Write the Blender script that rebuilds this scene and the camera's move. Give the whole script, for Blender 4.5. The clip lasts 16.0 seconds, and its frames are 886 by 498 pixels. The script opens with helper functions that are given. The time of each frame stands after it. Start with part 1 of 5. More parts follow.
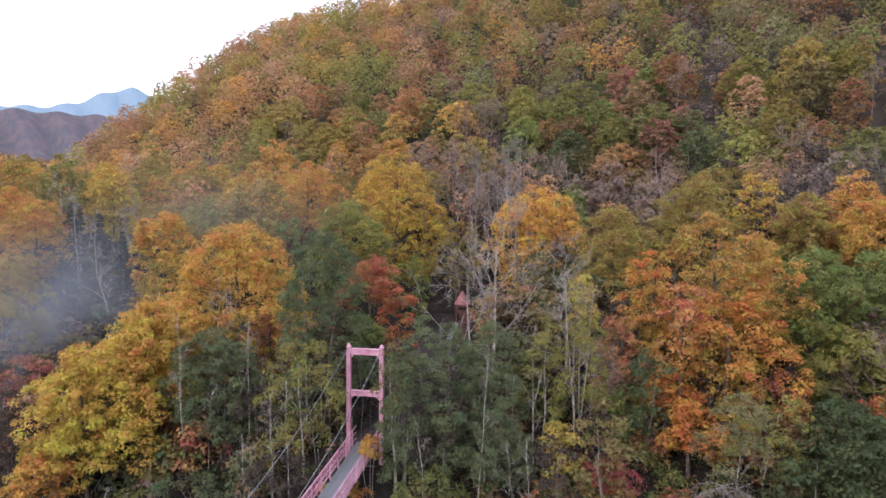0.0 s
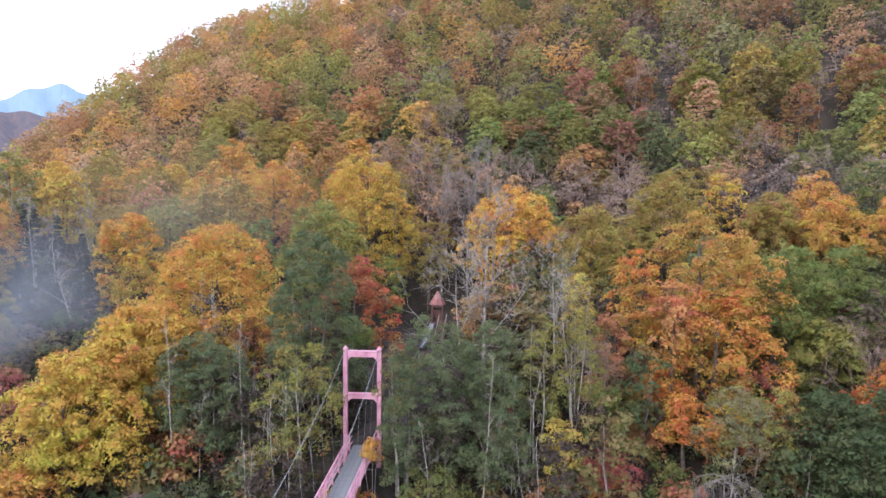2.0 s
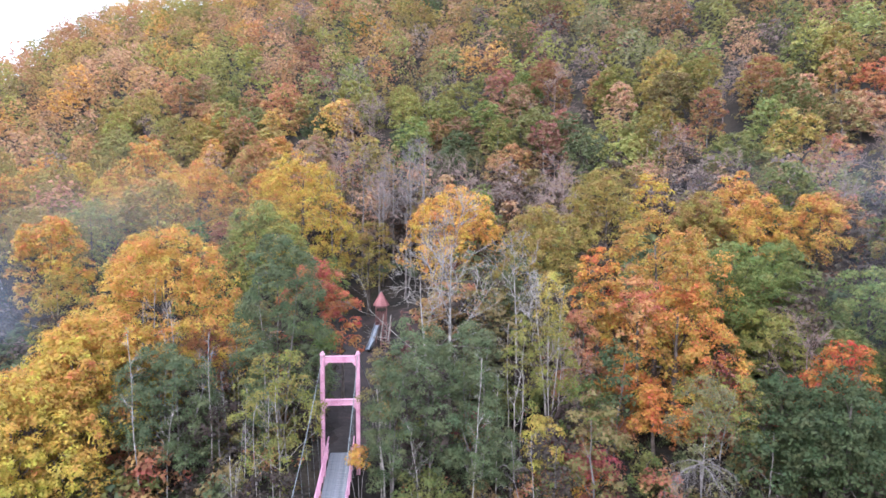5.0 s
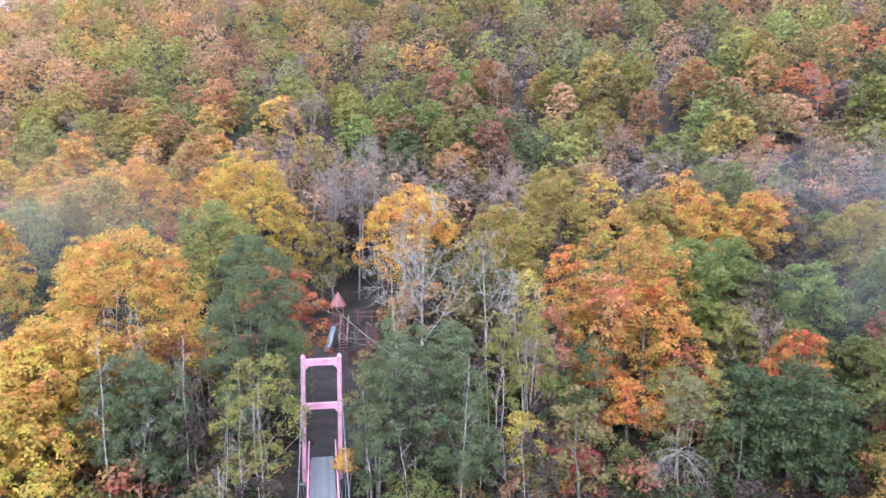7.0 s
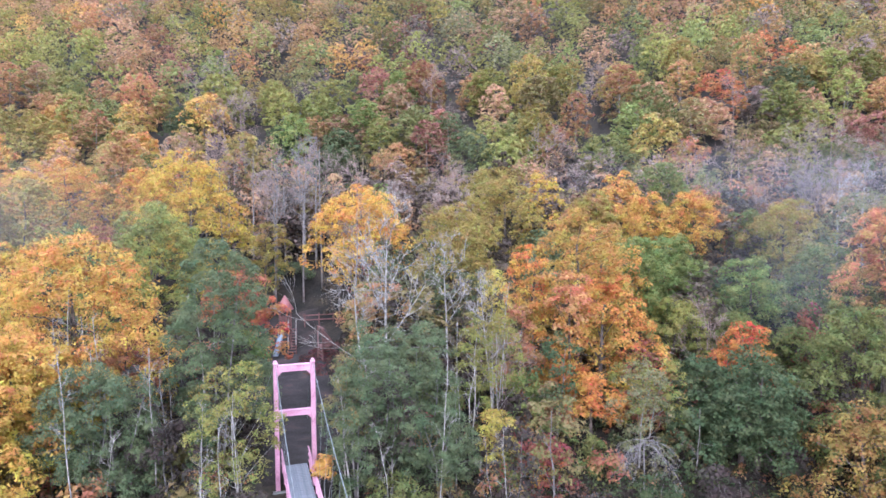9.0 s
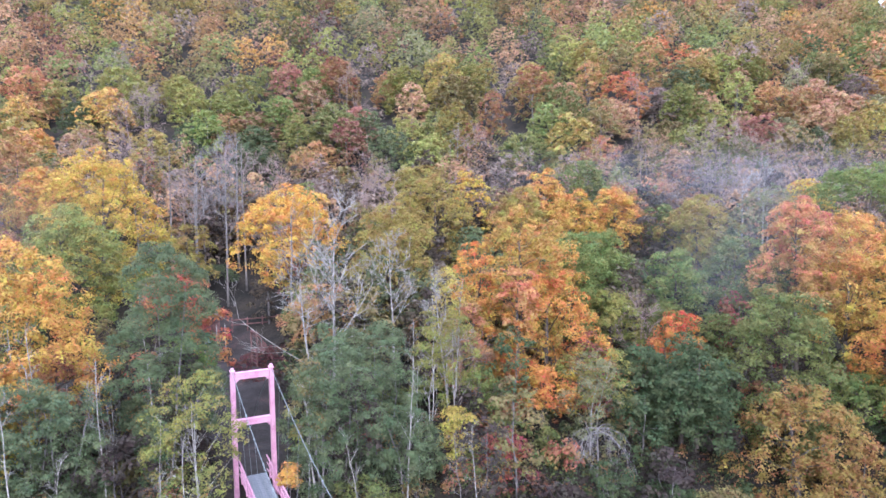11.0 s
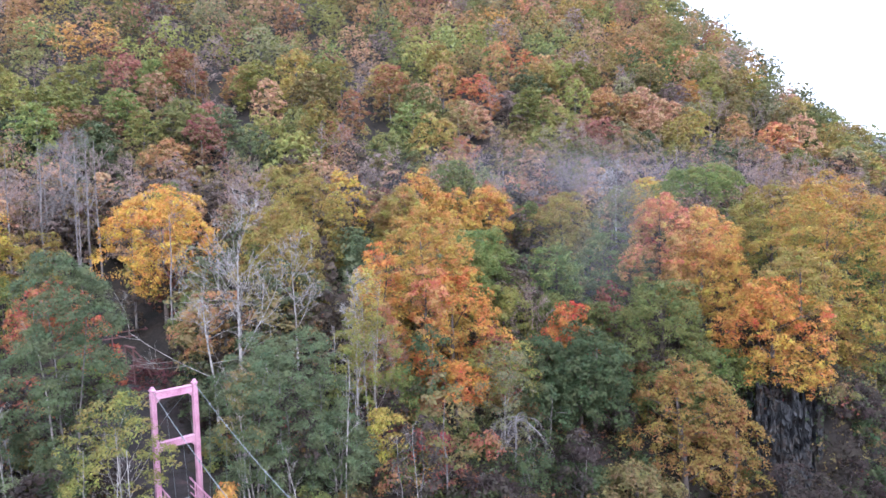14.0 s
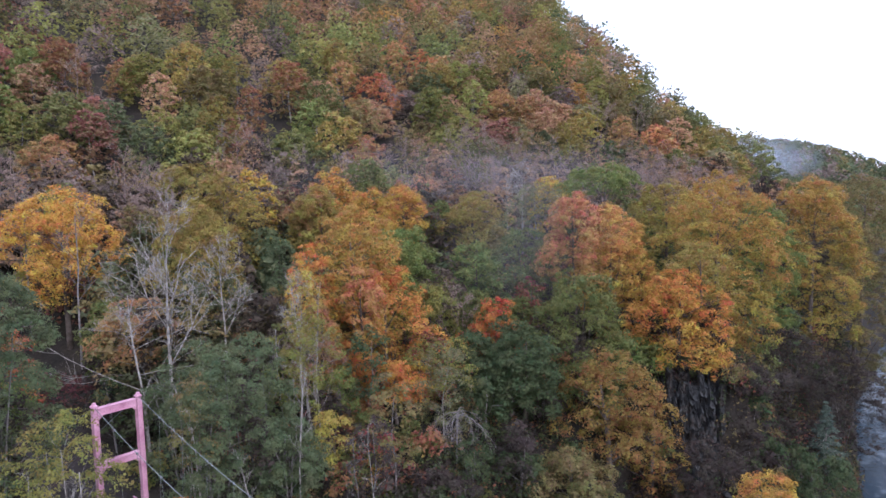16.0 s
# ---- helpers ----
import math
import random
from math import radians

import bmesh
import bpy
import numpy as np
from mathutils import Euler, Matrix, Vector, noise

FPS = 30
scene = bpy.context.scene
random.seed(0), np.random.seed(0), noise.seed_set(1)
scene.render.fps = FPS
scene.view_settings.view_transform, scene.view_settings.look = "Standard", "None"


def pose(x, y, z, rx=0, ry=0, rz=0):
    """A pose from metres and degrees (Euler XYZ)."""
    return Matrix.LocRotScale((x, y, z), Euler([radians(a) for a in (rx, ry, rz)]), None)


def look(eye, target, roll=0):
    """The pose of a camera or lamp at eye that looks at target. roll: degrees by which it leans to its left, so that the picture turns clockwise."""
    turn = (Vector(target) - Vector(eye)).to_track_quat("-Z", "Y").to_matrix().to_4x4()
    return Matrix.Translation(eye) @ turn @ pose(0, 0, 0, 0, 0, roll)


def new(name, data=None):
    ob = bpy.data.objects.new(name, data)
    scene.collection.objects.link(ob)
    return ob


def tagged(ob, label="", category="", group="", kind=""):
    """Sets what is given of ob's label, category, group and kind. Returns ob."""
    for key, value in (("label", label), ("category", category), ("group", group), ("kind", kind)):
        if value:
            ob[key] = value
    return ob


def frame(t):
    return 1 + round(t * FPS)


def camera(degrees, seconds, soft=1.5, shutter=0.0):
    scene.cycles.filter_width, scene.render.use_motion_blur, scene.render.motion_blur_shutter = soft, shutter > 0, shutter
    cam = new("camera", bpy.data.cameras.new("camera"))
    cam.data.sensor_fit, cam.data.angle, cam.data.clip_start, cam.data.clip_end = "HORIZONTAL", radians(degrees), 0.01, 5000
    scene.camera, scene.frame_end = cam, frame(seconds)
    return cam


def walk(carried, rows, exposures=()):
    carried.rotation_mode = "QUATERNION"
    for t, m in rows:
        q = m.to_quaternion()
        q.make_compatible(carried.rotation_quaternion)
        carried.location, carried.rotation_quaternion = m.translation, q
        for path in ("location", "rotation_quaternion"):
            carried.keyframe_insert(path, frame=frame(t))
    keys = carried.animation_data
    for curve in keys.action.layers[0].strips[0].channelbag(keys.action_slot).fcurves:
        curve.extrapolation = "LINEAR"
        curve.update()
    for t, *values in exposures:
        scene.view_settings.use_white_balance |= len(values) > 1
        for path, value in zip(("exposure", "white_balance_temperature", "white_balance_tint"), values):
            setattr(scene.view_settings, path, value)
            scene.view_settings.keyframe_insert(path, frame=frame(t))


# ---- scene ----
cam = camera(66.0, 16.0, 1.6)

PATH = [
    (0, (13.647, -1.58, 29.415), (13.326, 0.389, 29.269), 0.6),
    (0.5, (12.773, -1.677, 29.367), (12.493, 0.298, 29.222), 0.6),
    (1, (11.774, -1.81, 29.339), (11.537, 0.171, 29.196), 0.6),
    (1.5, (10.931, -1.831, 29.348), (10.732, 0.154, 29.205), 0.6),
    (2, (10.052, -1.878, 29.364), (9.894, 0.111, 29.22), 0.5),
    (2.5, (9.156, -1.881, 29.365), (9.037, 0.111, 29.22), 0.5),
    (3, (8.298, -1.89, 29.355), (8.224, 0.104, 29.211), 0.4),
    (3.5, (7.414, -1.871, 29.389), (7.392, 0.124, 29.244), 0.3),
    (4, (6.499, -1.829, 29.445), (6.533, 0.166, 29.299), 0.3),
    (6.5, (1.953, -1.269, 29.531), (2.258, 0.702, 29.381), 0.0),
    (7, (1.062, -1.14, 29.57), (1.422, 0.822, 29.418), -0.0),
    (7.5, (0.181, -1.024, 29.625), (0.598, 0.926, 29.472), -0.1),
    (8, (-0.717, -0.864, 29.651), (-0.242, 1.073, 29.498), -0.1),
    (10.5, (-5.197, 0.677, 29.764), (-4.398, 2.503, 29.604), -0.7),
    (11, (-6.075, 1.107, 29.753), (-5.204, 2.9, 29.591), -0.8),
    (11.5, (-6.931, 1.531, 29.759), (-5.99, 3.288, 29.596), -0.9),
    (12, (-7.845, 2.084, 29.802), (-6.83, 3.799, 29.636), -1.0),
    (12.5, (-8.753, 2.706, 29.805), (-7.665, 4.376, 29.638), -1.1),
    (13, (-9.623, 3.261, 29.839), (-8.467, 4.884, 29.669), -1.2),
    (13.5, (-10.482, 3.849, 29.879), (-9.26, 5.423, 29.707), -1.2),
    (14, (-11.332, 4.392, 29.961), (-10.045, 5.913, 29.786), -1.3),
    (14.5, (-12.153, 4.994, 30.024), (-10.802, 6.458, 29.845), -1.3),
    (15, (-12.938, 5.6, 30.072), (-11.527, 7.006, 29.89), -1.4),
    (15.5, (-13.753, 6.265, 30.177), (-12.282, 7.608, 29.991), -1.4),
    (16, (-14.54, 6.872, 30.238), (-13.014, 8.15, 30.049), -1.5),
]
walk(cam, [(t, look(e, g, r)) for t, e, g, r in PATH],
     exposures=[(0, 0.48, 5990, 18), (2, 0.84, 5770, 15), (4, 1.15, 5540, 15), (7, 1.46, 5270, 15), (11, 1.52, 5100, 16), (13.5, 1.38, 5150, 16), (15, 0.93, 5300, 16), (15.5, 0.76, 5330, 17), (16, 0.5, 5360, 18)])

# ---- world and light ----
SUN_UP, SUN_TURN = radians(32), radians(205)
world = bpy.data.worlds.new("sky")
scene.world = world
world.use_nodes = True
wn, wl = world.node_tree.nodes, world.node_tree.links
wn.clear()
sky = wn.new("ShaderNodeTexSky")
sky.sky_type, sky.sun_disc = "NISHITA", False
sky.sun_elevation, sky.sun_rotation = SUN_UP, SUN_TURN
sky.air_density, sky.dust_density, sky.ozone_density = 1.0, 4.0, 1.0
veil = wn.new("ShaderNodeMix")
veil.data_type = "RGBA"
veil.inputs[0].default_value = 0.72
veil.inputs[7].default_value = (11.5, 11.6, 12.2, 1)
wl.new(sky.outputs[0], veil.inputs[6])
bg = wn.new("ShaderNodeBackground")
bg.inputs[1].default_value = 0.15
wl.new(veil.outputs[2], bg.inputs[0])
wl.new(bg.outputs[0], wn.new("ShaderNodeOutputWorld").inputs[0])
sun = new("sun", bpy.data.lights.new("sun", "SUN"))
sun.data.energy, sun.data.angle, sun.data.color = 0.6, radians(14), (1.0, 0.93, 0.84)
sun.matrix_world = look((60 * math.sin(SUN_TURN) * math.cos(SUN_UP), 60 * math.cos(SUN_TURN) * math.cos(SUN_UP), 60 * math.sin(SUN_UP)), (0, 0, 0))

# ---- materials ----


def material(name, rough=0.8, metal=0.0):
    m = bpy.data.materials.new(name)
    m.use_nodes = True
    b = m.node_tree.nodes["Principled BSDF"]
    b.inputs["Roughness"].default_value, b.inputs["Metallic"].default_value = rough, metal
    if rough >= 0.85:
        b.inputs["Specular IOR Level"].default_value = 0.12
    return m, m.node_tree.nodes, m.node_tree.links, b


def noise_tex(n, l, scale, detail=4.0, coord="Object"):
    c = n.new("ShaderNodeTexCoord")
    t = n.new("ShaderNodeTexNoise")
    t.inputs["Scale"].default_value, t.inputs["Detail"].default_value = scale, detail
    l.new(c.outputs[coord], t.inputs["Vector"])
    return t


def ramp(n, l, source, stops):
    r = n.new("ShaderNodeValToRGB")
    while len(r.color_ramp.elements) < len(stops):
        r.color_ramp.elements.new(0.5)
    for e, (p, c) in zip(r.color_ramp.elements, stops):
        e.position, e.color = p, (*c, 1)
    l.new(source, r.inputs[0])
    return r


def mixer(n, l, fac, a, b, blend="MIX"):
    m = n.new("ShaderNodeMix")
    m.data_type, m.blend_type = "RGBA", blend
    for k, v in ((0, fac), (6, a), (7, b)):
        if isinstance(v, (int, float)):
            m.inputs[k].default_value = v
        elif isinstance(v, tuple):
            m.inputs[k].default_value = (*v, 1)
        else:
            l.new(v, m.inputs[k])
    return m.outputs[2]


def surface(name, scale, stops, rough=0.8, bump=0.3, fine=12.0, metal=0.0, coord="Object"):
    """Two scales of noise: stains by the ramp, fine grain by value and bump."""
    m, n, l, b = material(name, rough, metal)
    big = noise_tex(n, l, scale, 5, coord)
    col = ramp(n, l, big.outputs[0], stops)
    small = noise_tex(n, l, scale * fine, 3, coord)
    g = ramp(n, l, small.outputs[0], [(0.3, (0.72,) * 3), (0.7, (1.2,) * 3)])
    l.new(mixer(n, l, 1.0, col.outputs[0], g.outputs[0], "MULTIPLY"), b.inputs["Base Color"])
    bm = n.new("ShaderNodeBump")
    bm.inputs["Strength"].default_value = bump
    bm.inputs["Distance"].default_value = 0.05
    l.new(small.outputs[0], bm.inputs["Height"])
    l.new(bm.outputs[0], b.inputs["Normal"])
    return m


def foliage(name, tint=None):
    """Leaves: the tree's own colour (or a stored tint), turning in patches towards a second hue, each leaf a little different."""
    m, n, l, b = material(name, 0.65)
    b.inputs["Specular IOR Level"].default_value = 0.2
    out = n["Material Output"]
    geo = n.new("ShaderNodeNewGeometry")
    if tint:
        base_node = n.new("ShaderNodeAttribute")
        base_node.attribute_name = tint
        base, turn = base_node.outputs["Color"], 0.25
    else:
        info = n.new("ShaderNodeObjectInfo")
        base, turn = info.outputs["Color"], info.outputs["Alpha"]
    patch = noise_tex(n, l, 0.42 if not tint else 0.12, 3)
    turned = patch.outputs[0]
    if not tint:
        # the tops turn first: the second hue gathers low in the crown
        where = n.new("ShaderNodeTexCoord")
        axes = n.new("ShaderNodeSeparateXYZ")
        l.new(where.outputs["Generated"], axes.inputs[0])
        low = n.new("ShaderNodeMath")
        low.operation = "MULTIPLY_ADD"
        low.inputs[1].default_value, low.inputs[2].default_value = -0.32, 0.17
        l.new(axes.outputs["Z"], low.inputs[0])
        total = n.new("ShaderNodeMath")
        total.operation = "ADD"
        l.new(patch.outputs[0], total.inputs[0])
        l.new(low.outputs[0], total.inputs[1])
        turned = total.outputs[0]
    pr = ramp(n, l, turned, [(0.42, (0, 0, 0)), (0.58, (1, 1, 1))])
    amount = n.new("ShaderNodeMath")
    amount.operation = "MULTIPLY"
    l.new(pr.outputs[0], amount.inputs[0])
    if tint:
        amount.inputs[1].default_value = turn
    else:
        l.new(turn, amount.inputs[1])
    second = n.new("ShaderNodeHueSaturation")
    second.inputs["Hue"].default_value, second.inputs["Saturation"].default_value, second.inputs["Value"].default_value = 0.54, 0.98, 0.9
    l.new(base, second.inputs["Color"])
    two = mixer(n, l, amount.outputs[0], base, second.outputs[0])
    leafy = n.new("ShaderNodeHueSaturation")
    hr = n.new("ShaderNodeMapRange")
    hr.inputs[3].default_value, hr.inputs[4].default_value = 0.487, 0.518
    vr = n.new("ShaderNodeMapRange")
    vr.inputs[3].default_value, vr.inputs[4].default_value = 0.86, 1.14
    l.new(geo.outputs["Random Per Island"], hr.inputs[0])
    sh = n.new("ShaderNodeMath")
    sh.operation = "FRACT"
    mul = n.new("ShaderNodeMath")
    mul.operation = "MULTIPLY"
    mul.inputs[1].default_value = 17.3
    l.new(geo.outputs["Random Per Island"], mul.inputs[0])
    l.new(mul.outputs[0], sh.inputs[0])
    l.new(sh.outputs[0], vr.inputs[0])
    clump = noise_tex(n, l, 0.95, 2)
    cm = n.new("ShaderNodeMath")
    cm.operation = "MULTIPLY_ADD"
    cm.inputs[1].default_value, cm.inputs[2].default_value = (0.2, -0.1) if not tint else (0.06, -0.03)
    l.new(clump.outputs[0], cm.inputs[0])
    hs = n.new("ShaderNodeMath")
    hs.operation = "ADD"
    l.new(hr.outputs[0], hs.inputs[0])
    l.new(cm.outputs[0], hs.inputs[1])
    l.new(hs.outputs[0], leafy.inputs["Hue"])
    l.new(vr.outputs[0], leafy.inputs["Value"])
    spray = noise_tex(n, l, 1.5, 2)
    sr = ramp(n, l, spray.outputs[0], [(0.36, (0.74, 0.76, 0.78)), (0.64, (1.16, 1.14, 1.06))])
    l.new(mixer(n, l, 1.0, two, sr.outputs[0], "MULTIPLY"), leafy.inputs["Color"])
    l.new(leafy.outputs[0], b.inputs["Base Color"])
    tr = n.new("ShaderNodeBsdfTranslucent")
    l.new(leafy.outputs[0], tr.inputs[0])
    ms = n.new("ShaderNodeMixShader")
    ms.inputs[0].default_value = 0.44
    l.new(b.outputs[0], ms.inputs[1])
    l.new(tr.outputs[0], ms.inputs[2])
    l.new(ms.outputs[0], out.inputs[0])
    return m


LEAF = foliage("leaves")
FAR_LEAF = foliage("far_leaves", "tint")
BARK = surface("bark", 2.0, [(0.3, (0.07, 0.055, 0.045)), (0.7, (0.17, 0.14, 0.12))], 0.95, 0.6)
PALE_BARK = surface("pale_bark", 3.0, [(0.35, (0.16, 0.14, 0.125)), (0.5, (0.31, 0.28, 0.25)), (0.7, (0.44, 0.40, 0.36))], 0.9, 0.4)
GREY_BARK = surface("grey_bark", 2.5, [(0.3, (0.13, 0.112, 0.105)), (0.7, (0.27, 0.24, 0.225))], 0.9, 0.4)
TWIG_BARK = surface("twig_bark", 2.5, [(0.3, (0.22, 0.155, 0.135)), (0.7, (0.38, 0.285, 0.25))], 0.9, 0.3)
# ground tones are lowered to hold the shade under the canopy
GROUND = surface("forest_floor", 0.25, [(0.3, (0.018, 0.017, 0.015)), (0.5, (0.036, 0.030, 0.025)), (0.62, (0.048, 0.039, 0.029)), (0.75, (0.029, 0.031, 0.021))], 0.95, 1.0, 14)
ROCK = surface("rock", 0.9, [(0.3, (0.02, 0.02, 0.022)), (0.5, (0.06, 0.059, 0.058)), (0.6, (0.045, 0.036, 0.03)), (0.78, (0.11, 0.11, 0.106))], 0.9, 1.0, 6)
PINK = surface("pink_paint", 1.2, [(0.3, (0.42, 0.18, 0.26)), (0.55, (0.55, 0.285, 0.37)), (0.8, (0.60, 0.34, 0.42))], 0.55, 0.1, 18)
PLANK = surface("weathered_planks", 1.6, [(0.3, (0.12, 0.125, 0.135)), (0.7, (0.26, 0.27, 0.29))], 0.85, 0.4, 10)
CABLE = surface("galvanised_steel", 2.0, [(0.3, (0.14, 0.15, 0.15)), (0.7, (0.25, 0.26, 0.26))], 0.6, 0.1, 10, 0.3)
RED_ROOF = surface("red_roof_paint", 1.2, [(0.3, (0.22, 0.075, 0.075)), (0.7, (0.30, 0.12, 0.115))], 0.6, 0.1)
DARK_WOOD = surface("dark_wood", 2.0, [(0.3, (0.10, 0.048, 0.042)), (0.7, (0.20, 0.095, 0.085))], 0.8, 0.3)
STEEL_SHEET = surface("slide_sheet", 1.0, [(0.3, (0.17, 0.185, 0.21)), (0.7, (0.27, 0.29, 0.32))], 0.45, 0.05, 10, 0.3)
EARTH = surface("bare_red_earth", 0.6, [(0.3, (0.032, 0.027, 0.024)), (0.55, (0.05, 0.041, 0.038)), (0.7, (0.075, 0.05, 0.046))], 0.95, 0.6)
CONCRETE = surface("concrete", 0.8, [(0.3, (0.12, 0.115, 0.11)), (0.7, (0.24, 0.235, 0.22))], 0.9, 0.3)

WATER, n, l, b = material("river_water", 0.12)
b.inputs["Specular IOR Level"].default_value = 0.13
w = noise_tex(n, l, 0.9, 5)
wb = n.new("ShaderNodeBump")
wb.inputs["Strength"].default_value, wb.inputs["Distance"].default_value = 0.5, 0.25
l.new(w.outputs[0], wb.inputs["Height"])
l.new(wb.outputs[0], b.inputs["Normal"])
foam = noise_tex(n, l, 0.35, 8)
fr = ramp(n, l, foam.outputs[0], [(0.58, (0.035, 0.05, 0.065)), (0.78, (0.17, 0.20, 0.23))])
l.new(fr.outputs[0], b.inputs["Base Color"])


# Distance haze is put into the base colour and an even glow.
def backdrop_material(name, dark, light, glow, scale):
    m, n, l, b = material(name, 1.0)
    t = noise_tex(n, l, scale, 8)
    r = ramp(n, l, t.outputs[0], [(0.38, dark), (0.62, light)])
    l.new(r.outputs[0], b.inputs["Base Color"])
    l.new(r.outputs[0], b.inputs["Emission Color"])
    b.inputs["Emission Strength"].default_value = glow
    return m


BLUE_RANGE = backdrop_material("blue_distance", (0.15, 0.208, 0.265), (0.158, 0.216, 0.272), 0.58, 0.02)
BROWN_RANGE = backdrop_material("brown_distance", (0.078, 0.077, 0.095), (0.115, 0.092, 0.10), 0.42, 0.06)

SMOKE, n, l, b = material("thin_smoke", 1.0)
# low grey-blue base: the smoke's backlit shade is put into its colour
b.inputs["Base Color"].default_value = (0.35, 0.39, 0.45, 1)
tc = n.new("ShaderNodeTexCoord")
ball = n.new("ShaderNodeTexGradient")
ball.gradient_type = "SPHERICAL"
l.new(tc.outputs["Object"], ball.inputs[0])
curl = noise_tex(n, l, 1.7, 5)
cr = ramp(n, l, curl.outputs[0], [(0.3, (0.12, 0.12, 0.12)), (0.7, (1, 1, 1))])
thick = n.new("ShaderNodeMath")
thick.operation = "MULTIPLY"
l.new(ball.outputs["Fac"], thick.inputs[0])
l.new(cr.outputs[0], thick.inputs[1])
weak = n.new("ShaderNodeMath")
weak.operation = "MULTIPLY"
own = n.new("ShaderNodeObjectInfo")
l.new(own.outputs["Alpha"], weak.inputs[1])
l.new(thick.outputs[0], weak.inputs[0])
clear = n.new("ShaderNodeBsdfTransparent")
blend = n.new("ShaderNodeMixShader")
l.new(weak.outputs[0], blend.inputs[0])
l.new(clear.outputs[0], blend.inputs[1])
l.new(b.outputs[0], blend.inputs[2])
l.new(blend.outputs[0], n["Material Output"].inputs[0])

# ---- helpers for meshes ----


def mesh_from(name, verts, faces, mat, smooth=False):
    me = bpy.data.meshes.new(name)
    me.from_pydata([tuple(v) for v in verts] if not isinstance(verts, np.ndarray) else verts.tolist(), [], [tuple(f) for f in faces])
    me.materials.append(mat)
    if smooth:
        me.polygons.foreach_set("use_smooth", [True] * len(me.polygons))
    return me


def loose_mesh(name, v, mat):
    """v: N x corners x 3 places of loose little faces."""
    k, m = v.shape[:2]
    me = bpy.data.meshes.new(name)
    me.vertices.add(k * m)
    me.vertices.foreach_set("co", v.astype(np.float32).ravel())
    me.loops.add(k * m)
    me.loops.foreach_set("vertex_index", np.arange(k * m, dtype=np.int32))
    me.polygons.add(k)
    me.polygons.foreach_set("loop_start", np.arange(k, dtype=np.int32) * m)
    me.update(calc_edges=True)
    me.materials.append(mat)
    return me


def box_bm(size, at=(0, 0, 0), bevel=0.0, turn=None):
    bm = bmesh.new()
    bmesh.ops.create_cube(bm, size=1, matrix=Matrix.Diagonal((*size, 1)))
    if bevel:
        bmesh.ops.bevel(bm, geom=bm.edges[:], offset=bevel, segments=1, affect="EDGES", clamp_overlap=True)
    bmesh.ops.transform(bm, matrix=Matrix.Translation(at) @ (turn or Matrix()), verts=bm.verts[:])
    return bm


def mesh_of(name, bm, mat):
    me = bpy.data.meshes.new(name)
    bm.to_mesh(me)
    bm.free()
    me.materials.append(mat)
    return me


def part(name, bm, mat, parent, label=""):
    ob = new(name, mesh_of(name, bm, mat))
    ob.parent = parent
    return tagged(ob, label)


def tube(path, radii, sides=5):
    """Verts and faces of a tapered tube along a path."""
    path = np.asarray(path, float)
    along = np.gradient(path, axis=0)
    along /= np.linalg.norm(along, axis=1)[:, None] + 1e-9
    ref = np.where(np.abs(along[:, 2:3]) > 0.9, np.array([[1.0, 0, 0]]), np.array([[0, 0, 1.0]]))
    u = np.cross(along, ref)
    u /= np.linalg.norm(u, axis=1)[:, None] + 1e-9
    w = np.cross(along, u)
    a = np.arange(sides) * 2 * np.pi / sides
    ring = path[:, None] + (u[:, None] * np.cos(a)[None, :, None] + w[:, None] * np.sin(a)[None, :, None]) * np.asarray(radii)[:, None, None]
    v = ring.reshape(-1, 3)
    k = len(path)
    f = [(i * sides + j, i * sides + (j + 1) % sides, (i + 1) * sides + (j + 1) % sides, (i + 1) * sides + j) for i in range(k - 1) for j in range(sides)]
    if sides > 3:
        f.append(tuple(range(sides - 1, -1, -1)))
        f.append(tuple((k - 1) * sides + j for j in range(sides)))
    return v, f


def join(pieces):
    vs, fs, n0 = [], [], 0
    for v, f in pieces:
        vs.append(v)
        fs += [tuple(i + n0 for i in q) for q in f]
        n0 += len(v)
    return np.concatenate(vs), fs


# ---- the lie of the land ----
RIVER = ((-320, 110), (-180, 104), (-112, 96), (-78, 72), (-50, 38), (-14, 17), (20, 6), (42, 6), (60, 8), (82, 7), (106, 8), (138, 10), (260, 10), (600, -40))
WATER_Z = -4.0


def river_distance(x, y):
    best = np.full(np.shape(x), 1e9)
    for (ax, ay), (bx, by) in zip(RIVER, RIVER[1:]):
        dx, dy = bx - ax, by - ay
        k = np.clip(((x - ax) * dx + (y - ay) * dy) / (dx * dx + dy * dy), 0, 1)
        best = np.minimum(best, np.hypot(x - ax - k * dx, y - ay - k * dy))
    return best


def softplus(v, s):
    return s * np.logaddexp(0, v / s)


def canopy_plane(x, y):
    return -23 + 0.22 * x + 0.53 * y


